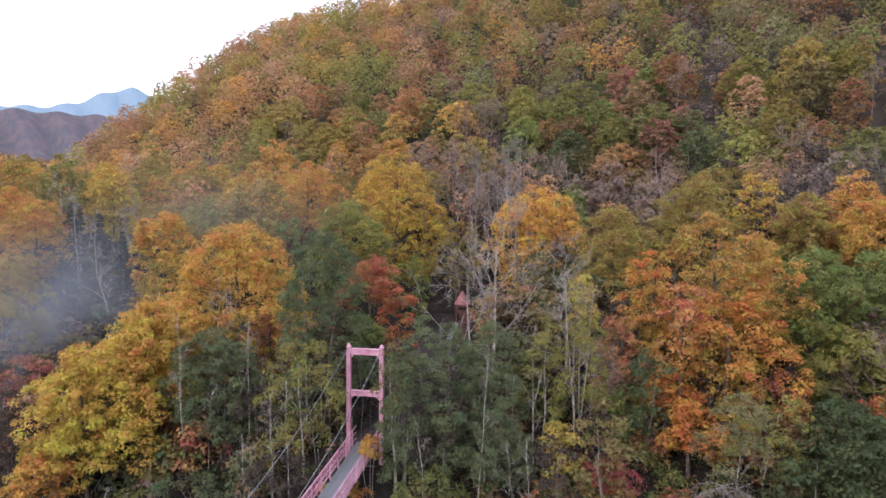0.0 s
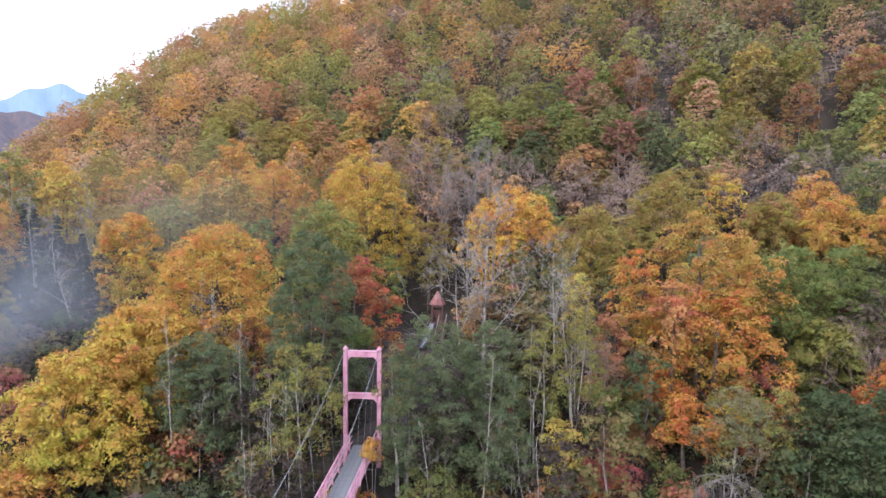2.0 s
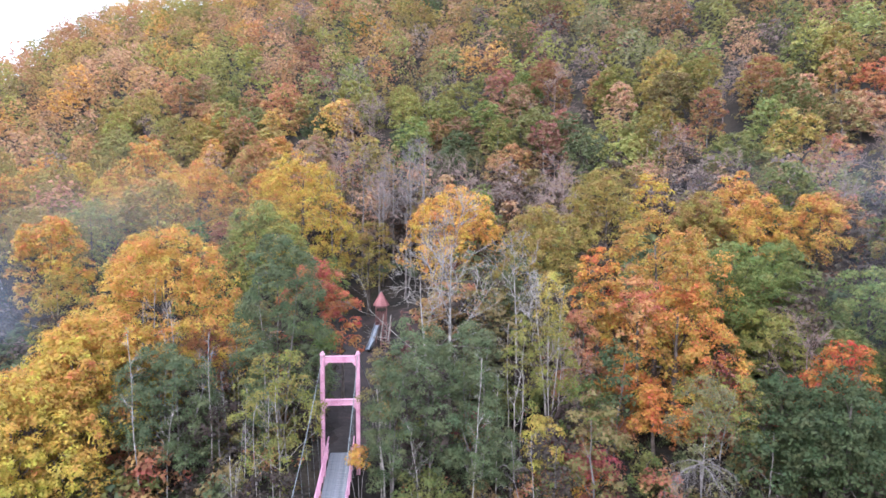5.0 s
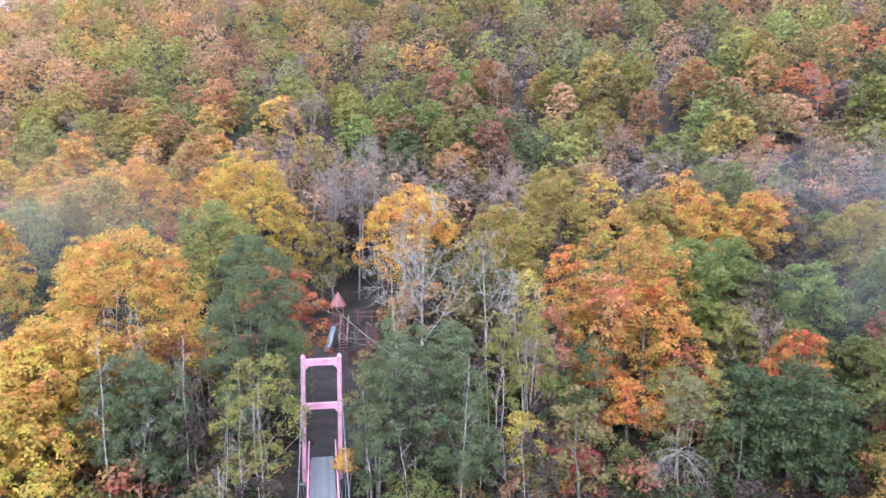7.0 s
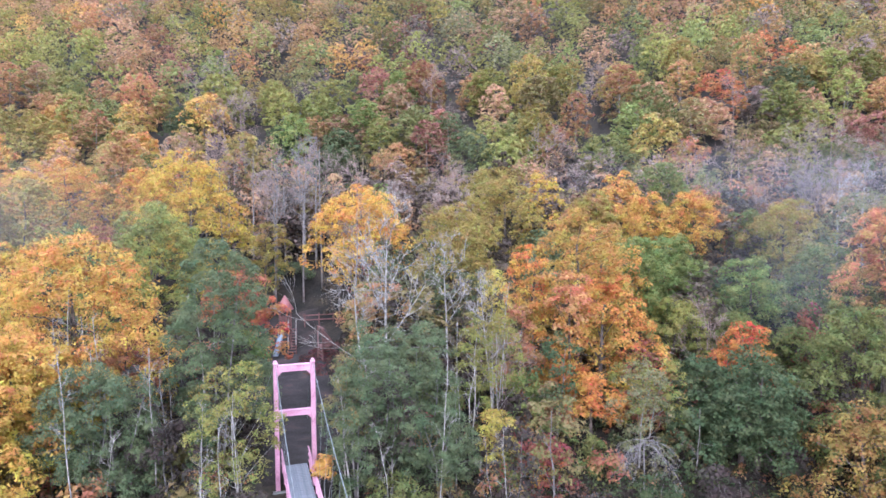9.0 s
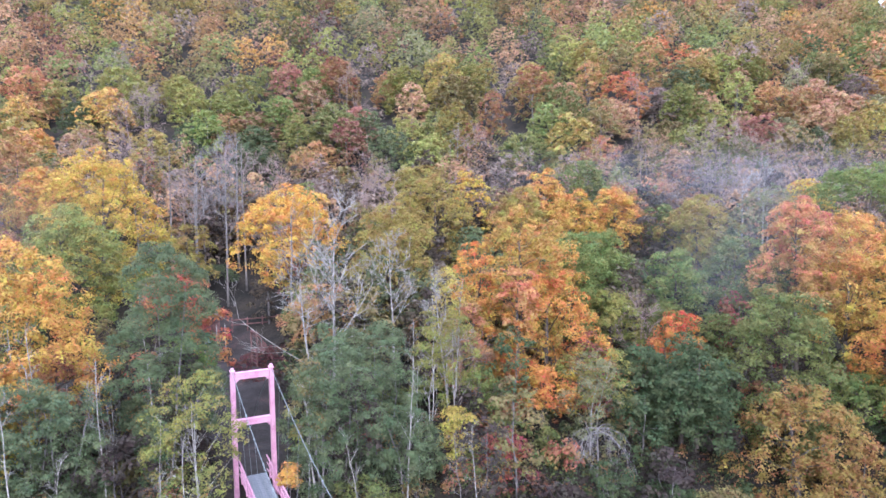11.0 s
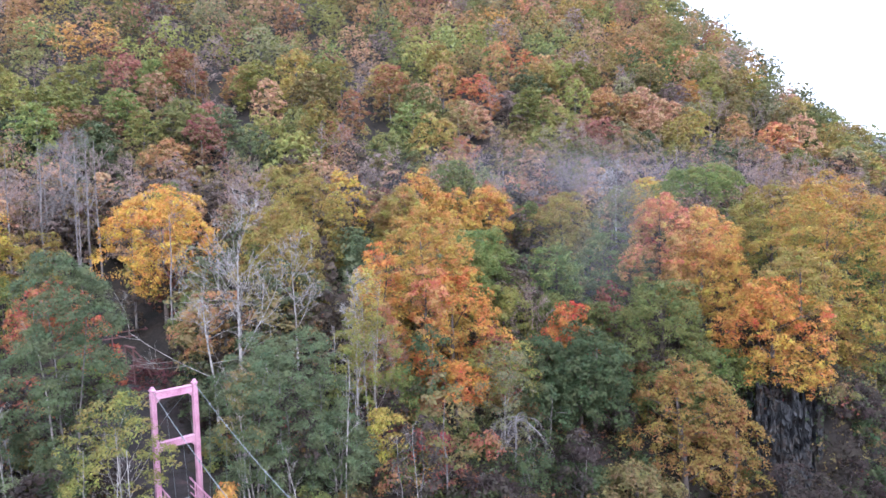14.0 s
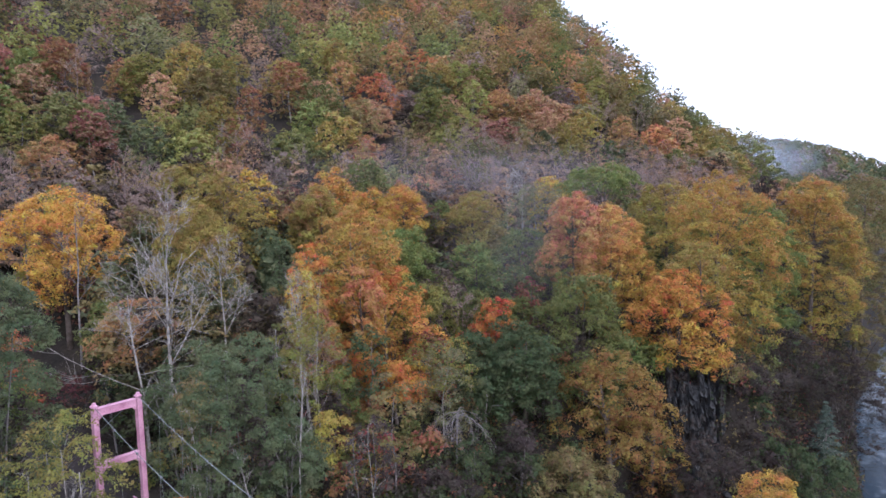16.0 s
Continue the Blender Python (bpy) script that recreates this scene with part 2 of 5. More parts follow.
def land(x, y):
    x, y = np.asarray(x, float), np.asarray(y, float)
    bank = 11.0 + 0.19 * softplus(y - 44, 4) - 0.19 * softplus(y - 104, 10)
    # the level clearing behind the bridge
    level = np.clip((100 - y) / 20, 0, 1)
    bank = bank - 0.16 * softplus(y - 44, 4) * np.exp(-(((x - 3) / 11) ** 2)) * level * level * (3 - 2 * level)
    face = canopy_plane(x, y) - 9.0
    face = face - 0.95 * softplus(-(x + 129), 6) - 1.05 * softplus((x - 155) * 0.807 - (y - 56) * 0.59, 6)
    face = face - 0.53 * softplus(y - 335, 20)
    high = bank + softplus(face - bank, 3.0)
    # a low wooded ridge beyond the bend, and the rising country to the west
    high = high + 28 * np.exp(-(((x - 470) / 150) ** 2) - (((y - 150) / 110) ** 2))
    high = high + 26 * np.exp(-(((x + 330) / 120) ** 2) - (((y - 330) / 130) ** 2))
    # the rim of the crag, and the shrubby slope that falls to the river beyond it
    beyond = np.clip((x - 57) / 6, 0, 1)
    crag = np.clip((x - 44) / 5, 0, 1) * (1 - beyond)
    rim = 42.5 + 3.0 * np.clip((-2 - x) / 4, 0, 1) - 16.5 * crag - 4 * beyond
    fall = np.clip((rim - y) / (19 - 16 * crag), 0, 1) * np.clip((112 - x) / 20, 0, 1) * np.clip(y / 6, 0, 1) * np.clip((x + 40) / 10, 0, 1)
    fall = fall * fall * (3 - 2 * fall)
    high = high + (0.4 - high) * fall
    d = river_distance(x, y)
    wide = 6 + 8 * np.clip((x - 60) / 40, 0, 1)
    k = np.clip((d - wide) / (13 + 6 * np.clip(-x / 30, 0, 1) - 5 * np.clip((x - 30) / 15, 0, 1)), 0, 1)
    k = k * k * (3 - 2 * k)
    rough = 0.5 * np.sin(x * 0.31 + 1.3 * np.sin(y * 0.17)) * np.cos(y * 0.27 + np.sin(x * 0.12))
    return -6.5 + (high + 6.5) * k + rough * k


def spread(lo, a, b, hi, step, grow=1.28):
    inner = list(np.arange(a, b + 0.1, step))
    left, right, s = [a], [b], step
    while left[-1] > lo:
        s *= grow
        left.append(left[-1] - s)
    s = step
    while right[-1] < hi:
        s *= grow
        right.append(right[-1] + s)
    return np.array(left[:0:-1] + inner + right[1:])


gx, gy = spread(-4500, -150, 240, 4500, 3.0), spread(-4500, -40, 340, 4500, 3.0)
GX, GY = np.meshgrid(gx, gy)
GZ = land(GX, GY)
nx, ny = len(gx), len(gy)
gv = np.stack([GX, GY, GZ], -1).reshape(-1, 3)
gf = [(j * nx + i, j * nx + i + 1, (j + 1) * nx + i + 1, (j + 1) * nx + i) for j in range(ny - 1) for i in range(nx - 1)]
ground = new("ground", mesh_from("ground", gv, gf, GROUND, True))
tagged(ground, "forest floor of fallen leaves and earth, canopy shade painted in", "ground", kind="structure")


def ground_z(x, y):
    return float(land(x, y))


wv = [(-700, -300, WATER_Z), (900, -300, WATER_Z), (900, 700, WATER_Z), (-700, 700, WATER_Z)]
water = new("water", mesh_from("water", wv, [(0, 1, 2, 3)], WATER))
tagged(water, "grey-blue rippled river water between wooded banks", "river", kind="structure")


def range_backdrop(name, label, mat, far, az0, az1, low, height, seed, rough):
    """A mountain range seen far off: a strip of slopes with a ragged crest."""
    rng = np.random.RandomState(seed)
    k = 180
    az = np.radians(np.linspace(az0, az1, k))
    crest = np.array([height(math.degrees(a)) for a in az])
    for o in (3, 7, 15, 31, 61, 119):
        crest = crest + rough / o * 2.2 * np.interp(np.linspace(0, o, k), np.arange(o + 1), rng.uniform(-1, 1, o + 1))
    rows = []
    for j, s in enumerate(np.linspace(0, 1, 7)):
        d = far * (0.82 + 0.18 * s)
        wob = 1 + 0.02 * np.sin(np.arange(k) * 0.9 + j)
        rows.append(np.stack([d * wob * np.sin(az), d * wob * np.cos(az), low + (crest - low) * s ** 0.8], -1))
    v = np.concatenate(rows)
    f = [(j * k + i, j * k + i + 1, (j + 1) * k + i + 1, (j + 1) * k + i) for j in range(6) for i in range(k - 1)]
    return tagged(new(name, mesh_from(name, v, f, mat, True)), label, "mountains", kind="structure")


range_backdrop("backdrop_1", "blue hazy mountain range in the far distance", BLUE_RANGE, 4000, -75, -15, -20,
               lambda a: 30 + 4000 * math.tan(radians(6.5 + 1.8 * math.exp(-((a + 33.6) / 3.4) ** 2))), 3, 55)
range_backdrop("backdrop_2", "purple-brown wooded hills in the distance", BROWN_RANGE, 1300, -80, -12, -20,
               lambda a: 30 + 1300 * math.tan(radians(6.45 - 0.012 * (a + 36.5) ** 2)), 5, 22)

# ---- trees ----
# brown is kept near black: shade of the slopes put into a leaf colour
COLOUR = {
    "bright_gold": (0.70, 0.36, 0.04), "orange": (0.60, 0.225, 0.035), "orange_gold": (0.60, 0.29, 0.045), "gold": (0.61, 0.365, 0.036), "deep_gold": (0.61, 0.312, 0.042), "yellow": (0.50, 0.38, 0.055),
    "yellow_green": (0.27, 0.265, 0.05), "olive_yellow": (0.27, 0.24, 0.045), "olive_gold": (0.33, 0.23, 0.045),
    "olive_green": (0.17, 0.175, 0.040), "olive_brown": (0.22, 0.16, 0.055), "olive_grey": (0.22, 0.20, 0.09), "green": (0.185, 0.215, 0.045),
    "dark_green": (0.075, 0.098, 0.036), "grey_green": (0.125, 0.152, 0.066), "red": (0.42, 0.125, 0.06), "red_orange": (0.54, 0.16, 0.06),
    "orange_red": (0.50, 0.13, 0.03), "dark_red": (0.24, 0.075, 0.055), "crimson": (0.34, 0.085, 0.07), "rust": (0.40, 0.17, 0.075), "orange_brown": (0.43, 0.22, 0.08),
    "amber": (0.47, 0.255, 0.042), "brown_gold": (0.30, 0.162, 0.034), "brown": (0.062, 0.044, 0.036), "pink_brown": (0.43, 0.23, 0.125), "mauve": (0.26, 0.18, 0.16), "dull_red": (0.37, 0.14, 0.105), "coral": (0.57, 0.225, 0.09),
}
# palette greyed and evened in brightness: thin haze put into the leaf colours
COLOUR = {k: tuple(0.85 * v + 0.125 * (0.3 * c[0] + 0.6 * c[1] + 0.1 * c[2]) for v in c) for k, c in COLOUR.items()}
COLOUR = {k: tuple(v * (0.21 / (0.3 * c[0] + 0.6 * c[1] + 0.1 * c[2])) ** 0.14 for v in c) for k, c in COLOUR.items()}
WORDS = {k: k.replace("_", " ") for k in COLOUR}
seeds = [100]


def turning(colour, mix):
    """How far a crown turns in patches to its second hue: green leaves little, yellow and red ones much."""
    r, g, _ = COLOUR[colour]
    return mix * min(1.0, max(0.15, 3.0 * (r / g - 0.85)))


room = []


def fresh():
    seeds[0] += 1
    return np.random.RandomState(seeds[0])


def leaf_faces(rng, centres, radii, per, size, flat=0.75, out=None):
    """Loose leaf sprays on the upper and outer sides of clumps, three corners each; out: the way each clump faces."""
    k = len(centres) * per
    c = np.repeat(centres, per, 0)
    r = np.repeat(radii, per)
    d = rng.normal(size=(k, 3))
    d[:, 2] = d[:, 2] * 0.85
    d /= np.linalg.norm(d, axis=1)[:, None]
    d[:, 2] += 0.35
    if out is not None:
        d += np.repeat(out, per, 0) * 0.5
    d /= np.linalg.norm(d, axis=1)[:, None]
    p = c + d * (r * rng.uniform(0.2, 1.0, k) ** 0.4 * rng.uniform(0.92, 1.1, k))[:, None] * np.array([1, 1, flat])
    nrm = d * 0.8 + np.array([0, 0, 0.45]) + rng.normal(size=(k, 3)) * 0.36
    nrm /= np.linalg.norm(nrm, axis=1)[:, None]
    u = np.cross(nrm, rng.normal(size=(k, 3)))
    u /= np.linalg.norm(u, axis=1)[:, None]
    w = np.cross(nrm, u)
    s = size * rng.uniform(0.55, 1.4, k)[:, None]
    return np.stack([p + u * s * 0.75, p - u * s * 0.45 + w * s * 0.5, p - u * s * 0.45 - w * s * 0.5], 1)


def crown_clumps(rng, rad, z0, z1, airy, clump):
    """Clump centres, and the way they face, on the outer sides of boughs that together make an uneven dome."""
    tall = z1 - z0
    boughs = int(np.clip(5 + 2.3 * rad + 0.7 * tall, 7, 34))
    area = 2 * math.pi * rad * (0.45 * rad + 0.75 * tall)
    total = int(max(14, (0.62 if airy else 1.0) * 1.25 * area / (math.pi * clump * clump * 0.8)))
    spin = rng.uniform(0, 6.28)
    size = rng.uniform(0.75, 1.35, boughs)
    share = size ** 2 / np.sum(size ** 2)
    where, faces = [], []
    for i in range(boughs):
        t = 0.08 + 0.92 * ((i + rng.uniform(0.1, 0.9)) / boughs) ** 0.9
        reach = rad * ((0.62 + 0.38 * t / 0.34) if t < 0.34 else math.sqrt(max(0.0, 1 - ((t - 0.34) / 0.7) ** 2)))
        lr = min(rad * rng.uniform(0.26, 0.36), tall * 0.34) * size[i]
        a = spin + i * 2.39996 + rng.normal() * 0.3
        push = max(0.0, reach * rng.uniform(0.82, 1.1) - lr * 0.75)
        c = np.array([math.cos(a) * push, math.sin(a) * push, z0 + t * tall - lr * 0.55])
        way = np.array([math.cos(a) * (1.05 - 0.7 * t), math.sin(a) * (1.05 - 0.7 * t), 0.35 + 0.75 * t])
        way /= np.linalg.norm(way)
        k = max(2, int(total * share[i]))
        e = rng.normal(size=(k, 3))
        e /= np.linalg.norm(e, axis=1)[:, None]
        e += way * 0.75
        e /= np.linalg.norm(e, axis=1)[:, None]
        p = e * np.array([lr, lr, lr * 0.85]) * rng.uniform(0.7, 1.08, k)[:, None]
        p[:, 2] -= 0.28 * np.hypot(p[:, 0], p[:, 1])
        where.append(c + p)
        faces.append(e)
    # a few clumps within, that shut out the light from behind
    k = max(3, total // 5)
    a, t, f = rng.uniform(0, 6.28, k), rng.uniform(0.1, 0.8, k), rng.uniform(0.1, 0.75, k)
    where.append(np.stack([np.cos(a) * f * rad, np.sin(a) * f * rad, z0 + t * tall], -1))
    faces.append(np.tile(np.array([0, 0, 1.0]), (k, 1)))
    q, n = np.concatenate(where), np.concatenate(faces)
    lift = q[:, 2].max() - (z1 - clump * 0.35)
    low = max(z0 + 0.1, q[:, 2].min() - lift)
    q[:, 2] = z1 - clump * 0.35 - (q[:, 2].max() - q[:, 2]) * (z1 - clump * 0.35 - low) / max(0.1, q[:, 2].max() - q[:, 2].min())
    return q, n


def trunk_mesh(rng, base, q, z0, z1, girth, lean, limbs, bark, twist=0.25):
    """A tapered trunk with limbs that reach out to some of the clumps."""
    k = 7
    tz = np.linspace(base - 0.6, z0 + (z1 - z0) * 0.8, k)
    f = np.linspace(0, 1, k)
    wob = np.cumsum(rng.normal(size=(k, 2)) * twist * 0.5, 0) * f[:, None]
    path = np.stack([lean[0] * f + wob[:, 0], lean[1] * f + wob[:, 1], tz], -1)
    pieces = [tube(path, girth * (1.15 - f * 0.95), 7)]
    grown = []
    if len(q):
        for c in q[rng.permutation(len(q))[:limbs]]:
            zs = min(c[2] - 0.5, z1) - abs(rng.normal()) * (z1 - z0) * 0.2
            zs = max(zs, base + 1.0 + 0.3 * (z0 - base))
            s = np.array([np.interp(zs, tz, path[:, 0]), np.interp(zs, tz, path[:, 1]), min(zs, tz[-1])])
            mid = (s + c) / 2 + np.array([0, 0, 0.35]) + rng.normal(size=3) * 0.25
            g = girth * 0.42 * max(0.3, 1 - (zs - base) / (z1 - base + 1e-6))
            pieces.append(tube([s, (s + mid) / 2 + rng.normal(size=3) * 0.1, mid, c], [g, g * 0.8, g * 0.55, g * 0.2 + 0.008], 5))
            grown.append(int(np.argmin(np.abs(tz - s[2]))))
    v, fc = join(pieces)
    fc += [(r * 7, 7 * k + 20 * i, 7 * k + 20 * i + 1) for i, r in enumerate(grown)]
    return mesh_from("trunk", v, fc, bark, True)


def broad_tree(kind, colour, x, y, z0, z1, rad, mix, airy, bark, clump, leaf, per, girth, label, stems=1):
    rng = fresh()
    base = ground_z(x, y)
    z0 = max(z0 - (0.18 if rad > 3.4 else 0.06) * (z1 - z0), base + 0.3)
    z1 = max(z1, z0 + 1.0)
    t = new(kind)
    t.location = (x, y, base)
    room.append((x, y, 1.7 * rad))
    q, way = crown_clumps(rng, rad, z0 - base, z1 - base, airy, clump)
    rr = clump * rng.uniform(0.65, 1.3, len(q))
    crown = new("crown", loose_mesh("crown", leaf_faces(rng, q, rr, per, leaf, 0.75, way), LEAF))
    crown.color = (*COLOUR[colour], turning(colour, mix))
    crown.parent = t
    for i in range(stems):
        lean = rng.normal(size=2) * 0.3 + (np.array([math.cos(i * 2.2), math.sin(i * 2.2)]) * rad * 0.35 if stems > 1 else 0)
        tr = new("trunk", trunk_mesh(rng, 0.0, q, z0 - base, z1 - base, girth, lean, int(14 / stems) + 3, bark))
        tr.parent = t
    tagged(t, label.format(WORDS[colour]), "tree" if "shrub" not in kind else "shrub")
    return t


def oak_tree(colour, x, y, z0, z1, rad, mix, airy=False):
    return broad_tree("oak_tree", colour, x, y, z0, z1, rad, mix, airy, BARK, 0.56 + rad * 0.03, 0.15, 62, 0.10 + rad * 0.035,
                      "broad oak with {} autumn leaves on the wooded bank")


def maple_tree(colour, x, y, z0, z1, rad, mix, airy=False):
    return broad_tree("maple_tree", colour, x, y, z0, z1, rad, mix, airy, BARK, 0.54 + rad * 0.03, 0.15, 62, 0.09 + rad * 0.032,
                      "rounded maple with {} autumn leaves in the forest")


def alder_tree(colour, x, y, z0, z1, rad, mix, airy=True):
    return broad_tree("alder_tree", colour, x, y, z0, z1, rad, mix, airy, GREY_BARK, 0.46, 0.092, 72, 0.08,
                      "tall alder with dull {} leaves beside the bridge", 2)


def birch_tree(colour, x, y, z0, z1, rad, mix, airy=True):
    return broad_tree("birch_tree", colour, x, y, z0, z1, rad, mix, airy, PALE_BARK, 0.40, 0.095, 28, 0.06,
                      "slender pale-stemmed birch with thin {} leaves")


def shrubby_tree(colour, x, y, z0, z1, rad, mix, airy=False):
    return broad_tree("tall_shrub", colour, x, y, z0, z1, rad, mix, airy, GREY_BARK, 0.50, 0.13, 42, 0.035,
                      "many-stemmed shrub with {} leaves on the slope", 3)


def branch_pieces(rng, start, way, length, girth, depth, droop, pieces, thin=0.011, twigs=4):
    k = 5 if depth > 0 else 3
    pts, p, w = [np.array(start, float)], np.array(start, float), np.array(way, float)
    for i in range(k - 1):
        w = w + rng.normal(size=3) * 0.12 + np.array([0, 0, droop])
        w /= np.linalg.norm(w)
        p = p + w * length / (k - 1)
        pts.append(p.copy())
    thin = thin if depth > 0 else thin * 0.55
    pieces.append(tube(pts, np.maximum(girth * np.linspace(1, 0.35, k), thin), 5 if depth > 1 else 3))
    if depth <= 0:
        k = twigs
        t0 = np.array(pts)[rng.randint(0, len(pts), k)] + rng.normal(size=(k, 3)) * 0.03
        w = w * 0.6 + rng.normal(size=(k, 3)) * 0.55 + np.array([0, 0, 0.2])
        w *= (rng.uniform(0.25, 0.7, k) * max(0.7, min(1.3, length)) / np.linalg.norm(w, axis=1))[:, None]
        side = np.cross(w, rng.normal(size=(k, 3)))
        side *= (thin * 1.1 / np.linalg.norm(side, axis=1))[:, None]
        pieces.append((np.stack([t0 + side, t0 - side, t0 + w], 1).reshape(-1, 3), [(3 * i, 3 * i + 1, 3 * i + 2) for i in range(k)]))
        return
    for i in range(rng.randint(4, 7) if depth > 1 else rng.randint(4, 6)):
        f = rng.uniform(0.25, 1.0)
        j = min(int(f * (k - 1)), k - 2)
        s = pts[j] + (pts[j + 1] - pts[j]) * (f * (k - 1) - j)
        side = np.cross(w, rng.normal(size=3))
        side /= np.linalg.norm(side)
        d = w * 0.75 + side * 0.75 + np.array([0, 0, 0.12])
        branch_pieces(rng, s, d / np.linalg.norm(d), length * rng.uniform(0.4, 0.65) * (1.15 - 0.4 * f), girth * 0.5, depth - 1, droop, pieces, thin, twigs)


def bare_mesh(rng, height, girth, spread_to, limbs, bark, low=0.4, depth=2, lean=(0, 0), droop=0.03, thin=0.011, twigs=4, rise=None):
    k = 8
    f = np.linspace(0, 1, k)
    wob = np.cumsum(rng.normal(size=(k, 2)) * 0.12, 0) * f[:, None]
    path = np.stack([lean[0] * f + wob[:, 0], lean[1] * f + wob[:, 1], -0.5 + f * (height * 0.92 + 0.5)], -1)
    pieces = [tube(path, np.maximum(girth * (1.1 - f * 0.95), 0.02), 7)]
    for i in range(limbs):
        s = low + (1 - low) * (i + rng.uniform(0, 1)) / limbs
        z = min(s, 0.97)
        p = np.array([np.interp(z, f, path[:, a]) for a in range(3)])
        a = rng.uniform(0, 2 * np.pi)
        up = 0.5 + 0.7 * s if rise is None else rise
        w = np.array([math.cos(a), math.sin(a), up])
        branch_pieces(rng, p, w / np.linalg.norm(w), spread_to * (1.25 - 0.75 * s) * rng.uniform(0.8, 1.2), girth * 0.42 * (1.2 - s), depth - 1, droop, pieces, thin, twigs)
    v, fc = join(pieces)
    return mesh_from("trunk", v, fc, bark, True)


def bare_tree(x, y, top, spread_to, girth, limbs, bark=GREY_BARK, low=0.35, depth=3, lean=(0, 0), droop=0.03, thin=0.011, label="leafless grey tree with fine bare branches", rise=None):
    rng = fresh()
    base = ground_z(x, y)
    t = new("bare_tree")
    t.location = (x, y, base)
    room.append((x, y, 3.0))
    b = new("trunk", bare_mesh(rng, top - base, girth, spread_to, limbs, bark, low, depth, lean, droop, thin, 4, rise))
    b.parent = t
    return tagged(t, label, "tree")


maple_tree("deep_gold", -13.3, 53.0, 11.5, 27.2, 6.4, 0.6)
maple_tree("deep_gold", -15.4, 46.5, 9.5, 22.0, 4.9, 0.95)
maple_tree("gold", -18.2, 42.5, 6.5, 18.6, 5.6, 0.5)
maple_tree("orange_gold", -20.0, 38.0, 8.4, 12.3, 2.5, 0.3)
maple_tree("rust", -40.5, 60.0, 7.4, 14.6, 3.8, 0.2)
alder_tree("grey_green", -9.3, 43.0, 11.7, 19.8, 3.1, 0.1, airy=True)
alder_tree("grey_green", -11.0, 44.5, 8.8, 19.8, 3.7, 0.1, airy=True)
alder_tree("grey_green", -3.4, 47.0, 13.5, 26.9, 3.3, 0.1, airy=False)
maple_tree("rust", -11.4, 56.0, 12.5, 18.7, 2.3, 0.3, airy=True)
maple_tree("red", -2.2, 56.5, 19.6, 24.4, 2.5, 0.3)
maple_tree("red_orange", 0.3, 56.0, 16.6, 21.6, 1.7, 0.2, airy=True)
shrubby_tree("green", -1.8, 52.0, 16.9, 19.8, 2.3, 0.2)
birch_tree("olive_yellow", -2.5, 40.5, 12.6, 20.0, 2.9, 0.5, airy=True)
alder_tree("grey_green", 6.1, 41.0, 10.9, 21.8, 3.4, 0.2, airy=True)
alder_tree("grey_green", 4.5, 40.0, 10.8, 19.6, 1.9, 0.2, airy=True)
alder_tree("grey_green", 9.7, 43.0, 9.2, 21.3, 3.2, 0.2, airy=True)
alder_tree("grey_green", 9.9, 40.0, 9.8, 16.4, 2.7, 0.4, airy=True)
birch_tree("olive_brown", 3.9, 40.0, 15.5, 20.6, 1.3, 0.4, airy=True)
birch_tree("olive_yellow", 13.2, 43.0, 15.5, 21.7, 1.5, 0.5, airy=True)
birch_tree("yellow", 15.5, 44.5, 21.7, 24.2, 1.0, 0.2, airy=True)
birch_tree("olive_yellow", 16.2, 45.0, 18.5, 21.6, 1.0, 0.4, airy=True)
maple_tree("bright_gold", 11.8, 76.0, 21.8, 31.0, 5.9, 0.2)
maple_tree("gold", -7.0, 86.0, 17.0, 35.3, 7.0, 0.5)
maple_tree("yellow_green", -9.8, 74.0, 18.4, 29.1, 4.9, 0.5)
oak_tree("olive_gold", 19.6, 66.0, 15.5, 28.9, 4.8, 0.35)
maple_tree("orange_brown", 9.8, 58.0, 17.2, 22.2, 3.2, 0.4, airy=True)
oak_tree("olive_gold", 29.0, 76.0, 19.5, 32.2, 5.2, 0.3)
oak_tree("amber", 25.2, 50.0, 17.5, 28.5, 4.9, 0.5, airy=True)
oak_tree("orange", 25.5, 47.0, 14.6, 23.2, 5.0, 0.45, airy=True)
oak_tree("coral", 22.4, 46.0, 19.0, 23.6, 1.8, 0.6, airy=True)
oak_tree("orange_gold", 28.8, 53.0, 17.3, 26.8, 4.3, 0.9, airy=True)
oak_tree("orange", 20.3, 50.0, 18.9, 25.7, 2.2, 0.7, airy=True)
maple_tree("rust", 18.2, 47.0, 14.9, 21.4, 1.7, 0.3, airy=True)
oak_tree("green", 33.4, 54.0, 12.4, 25.8, 4.2, 0.4)
maple_tree("olive_yellow", 34.2, 50.0, 15.0, 20.7, 3.2, 0.7)
oak_tree("green", 38.7, 56.0, 14.4, 25.9, 3.3, 0.4)
maple_tree("orange_gold", 42.1, 66.0, 23.8, 29.9, 2.8, 0.5)
maple_tree("orange_brown", 38.7, 72.0, 24.3, 29.4, 3.1, 0.5)
birch_tree("olive_yellow", 26.6, 42.0, 13.9, 18.0, 3.6, 0.3, airy=True)
oak_tree("dark_green", 30.9, 42.0, 10.9, 17.6, 3.1, 0.2)
oak_tree("dark_green", 32.3, 39.0, 8.8, 16.0, 3.3, 0.3)
shrubby_tree("grey_green", 4.8, 90.0, 17.9, 21.3, 3.4, 0.4, airy=True)
oak_tree("olive_gold", 1.5, 84.0, 19.8, 26.4, 3.5, 0.5, airy=True)
shrubby_tree("crimson", 17.3, 40.6, 9.4, 13.3, 1.9, 0.2)
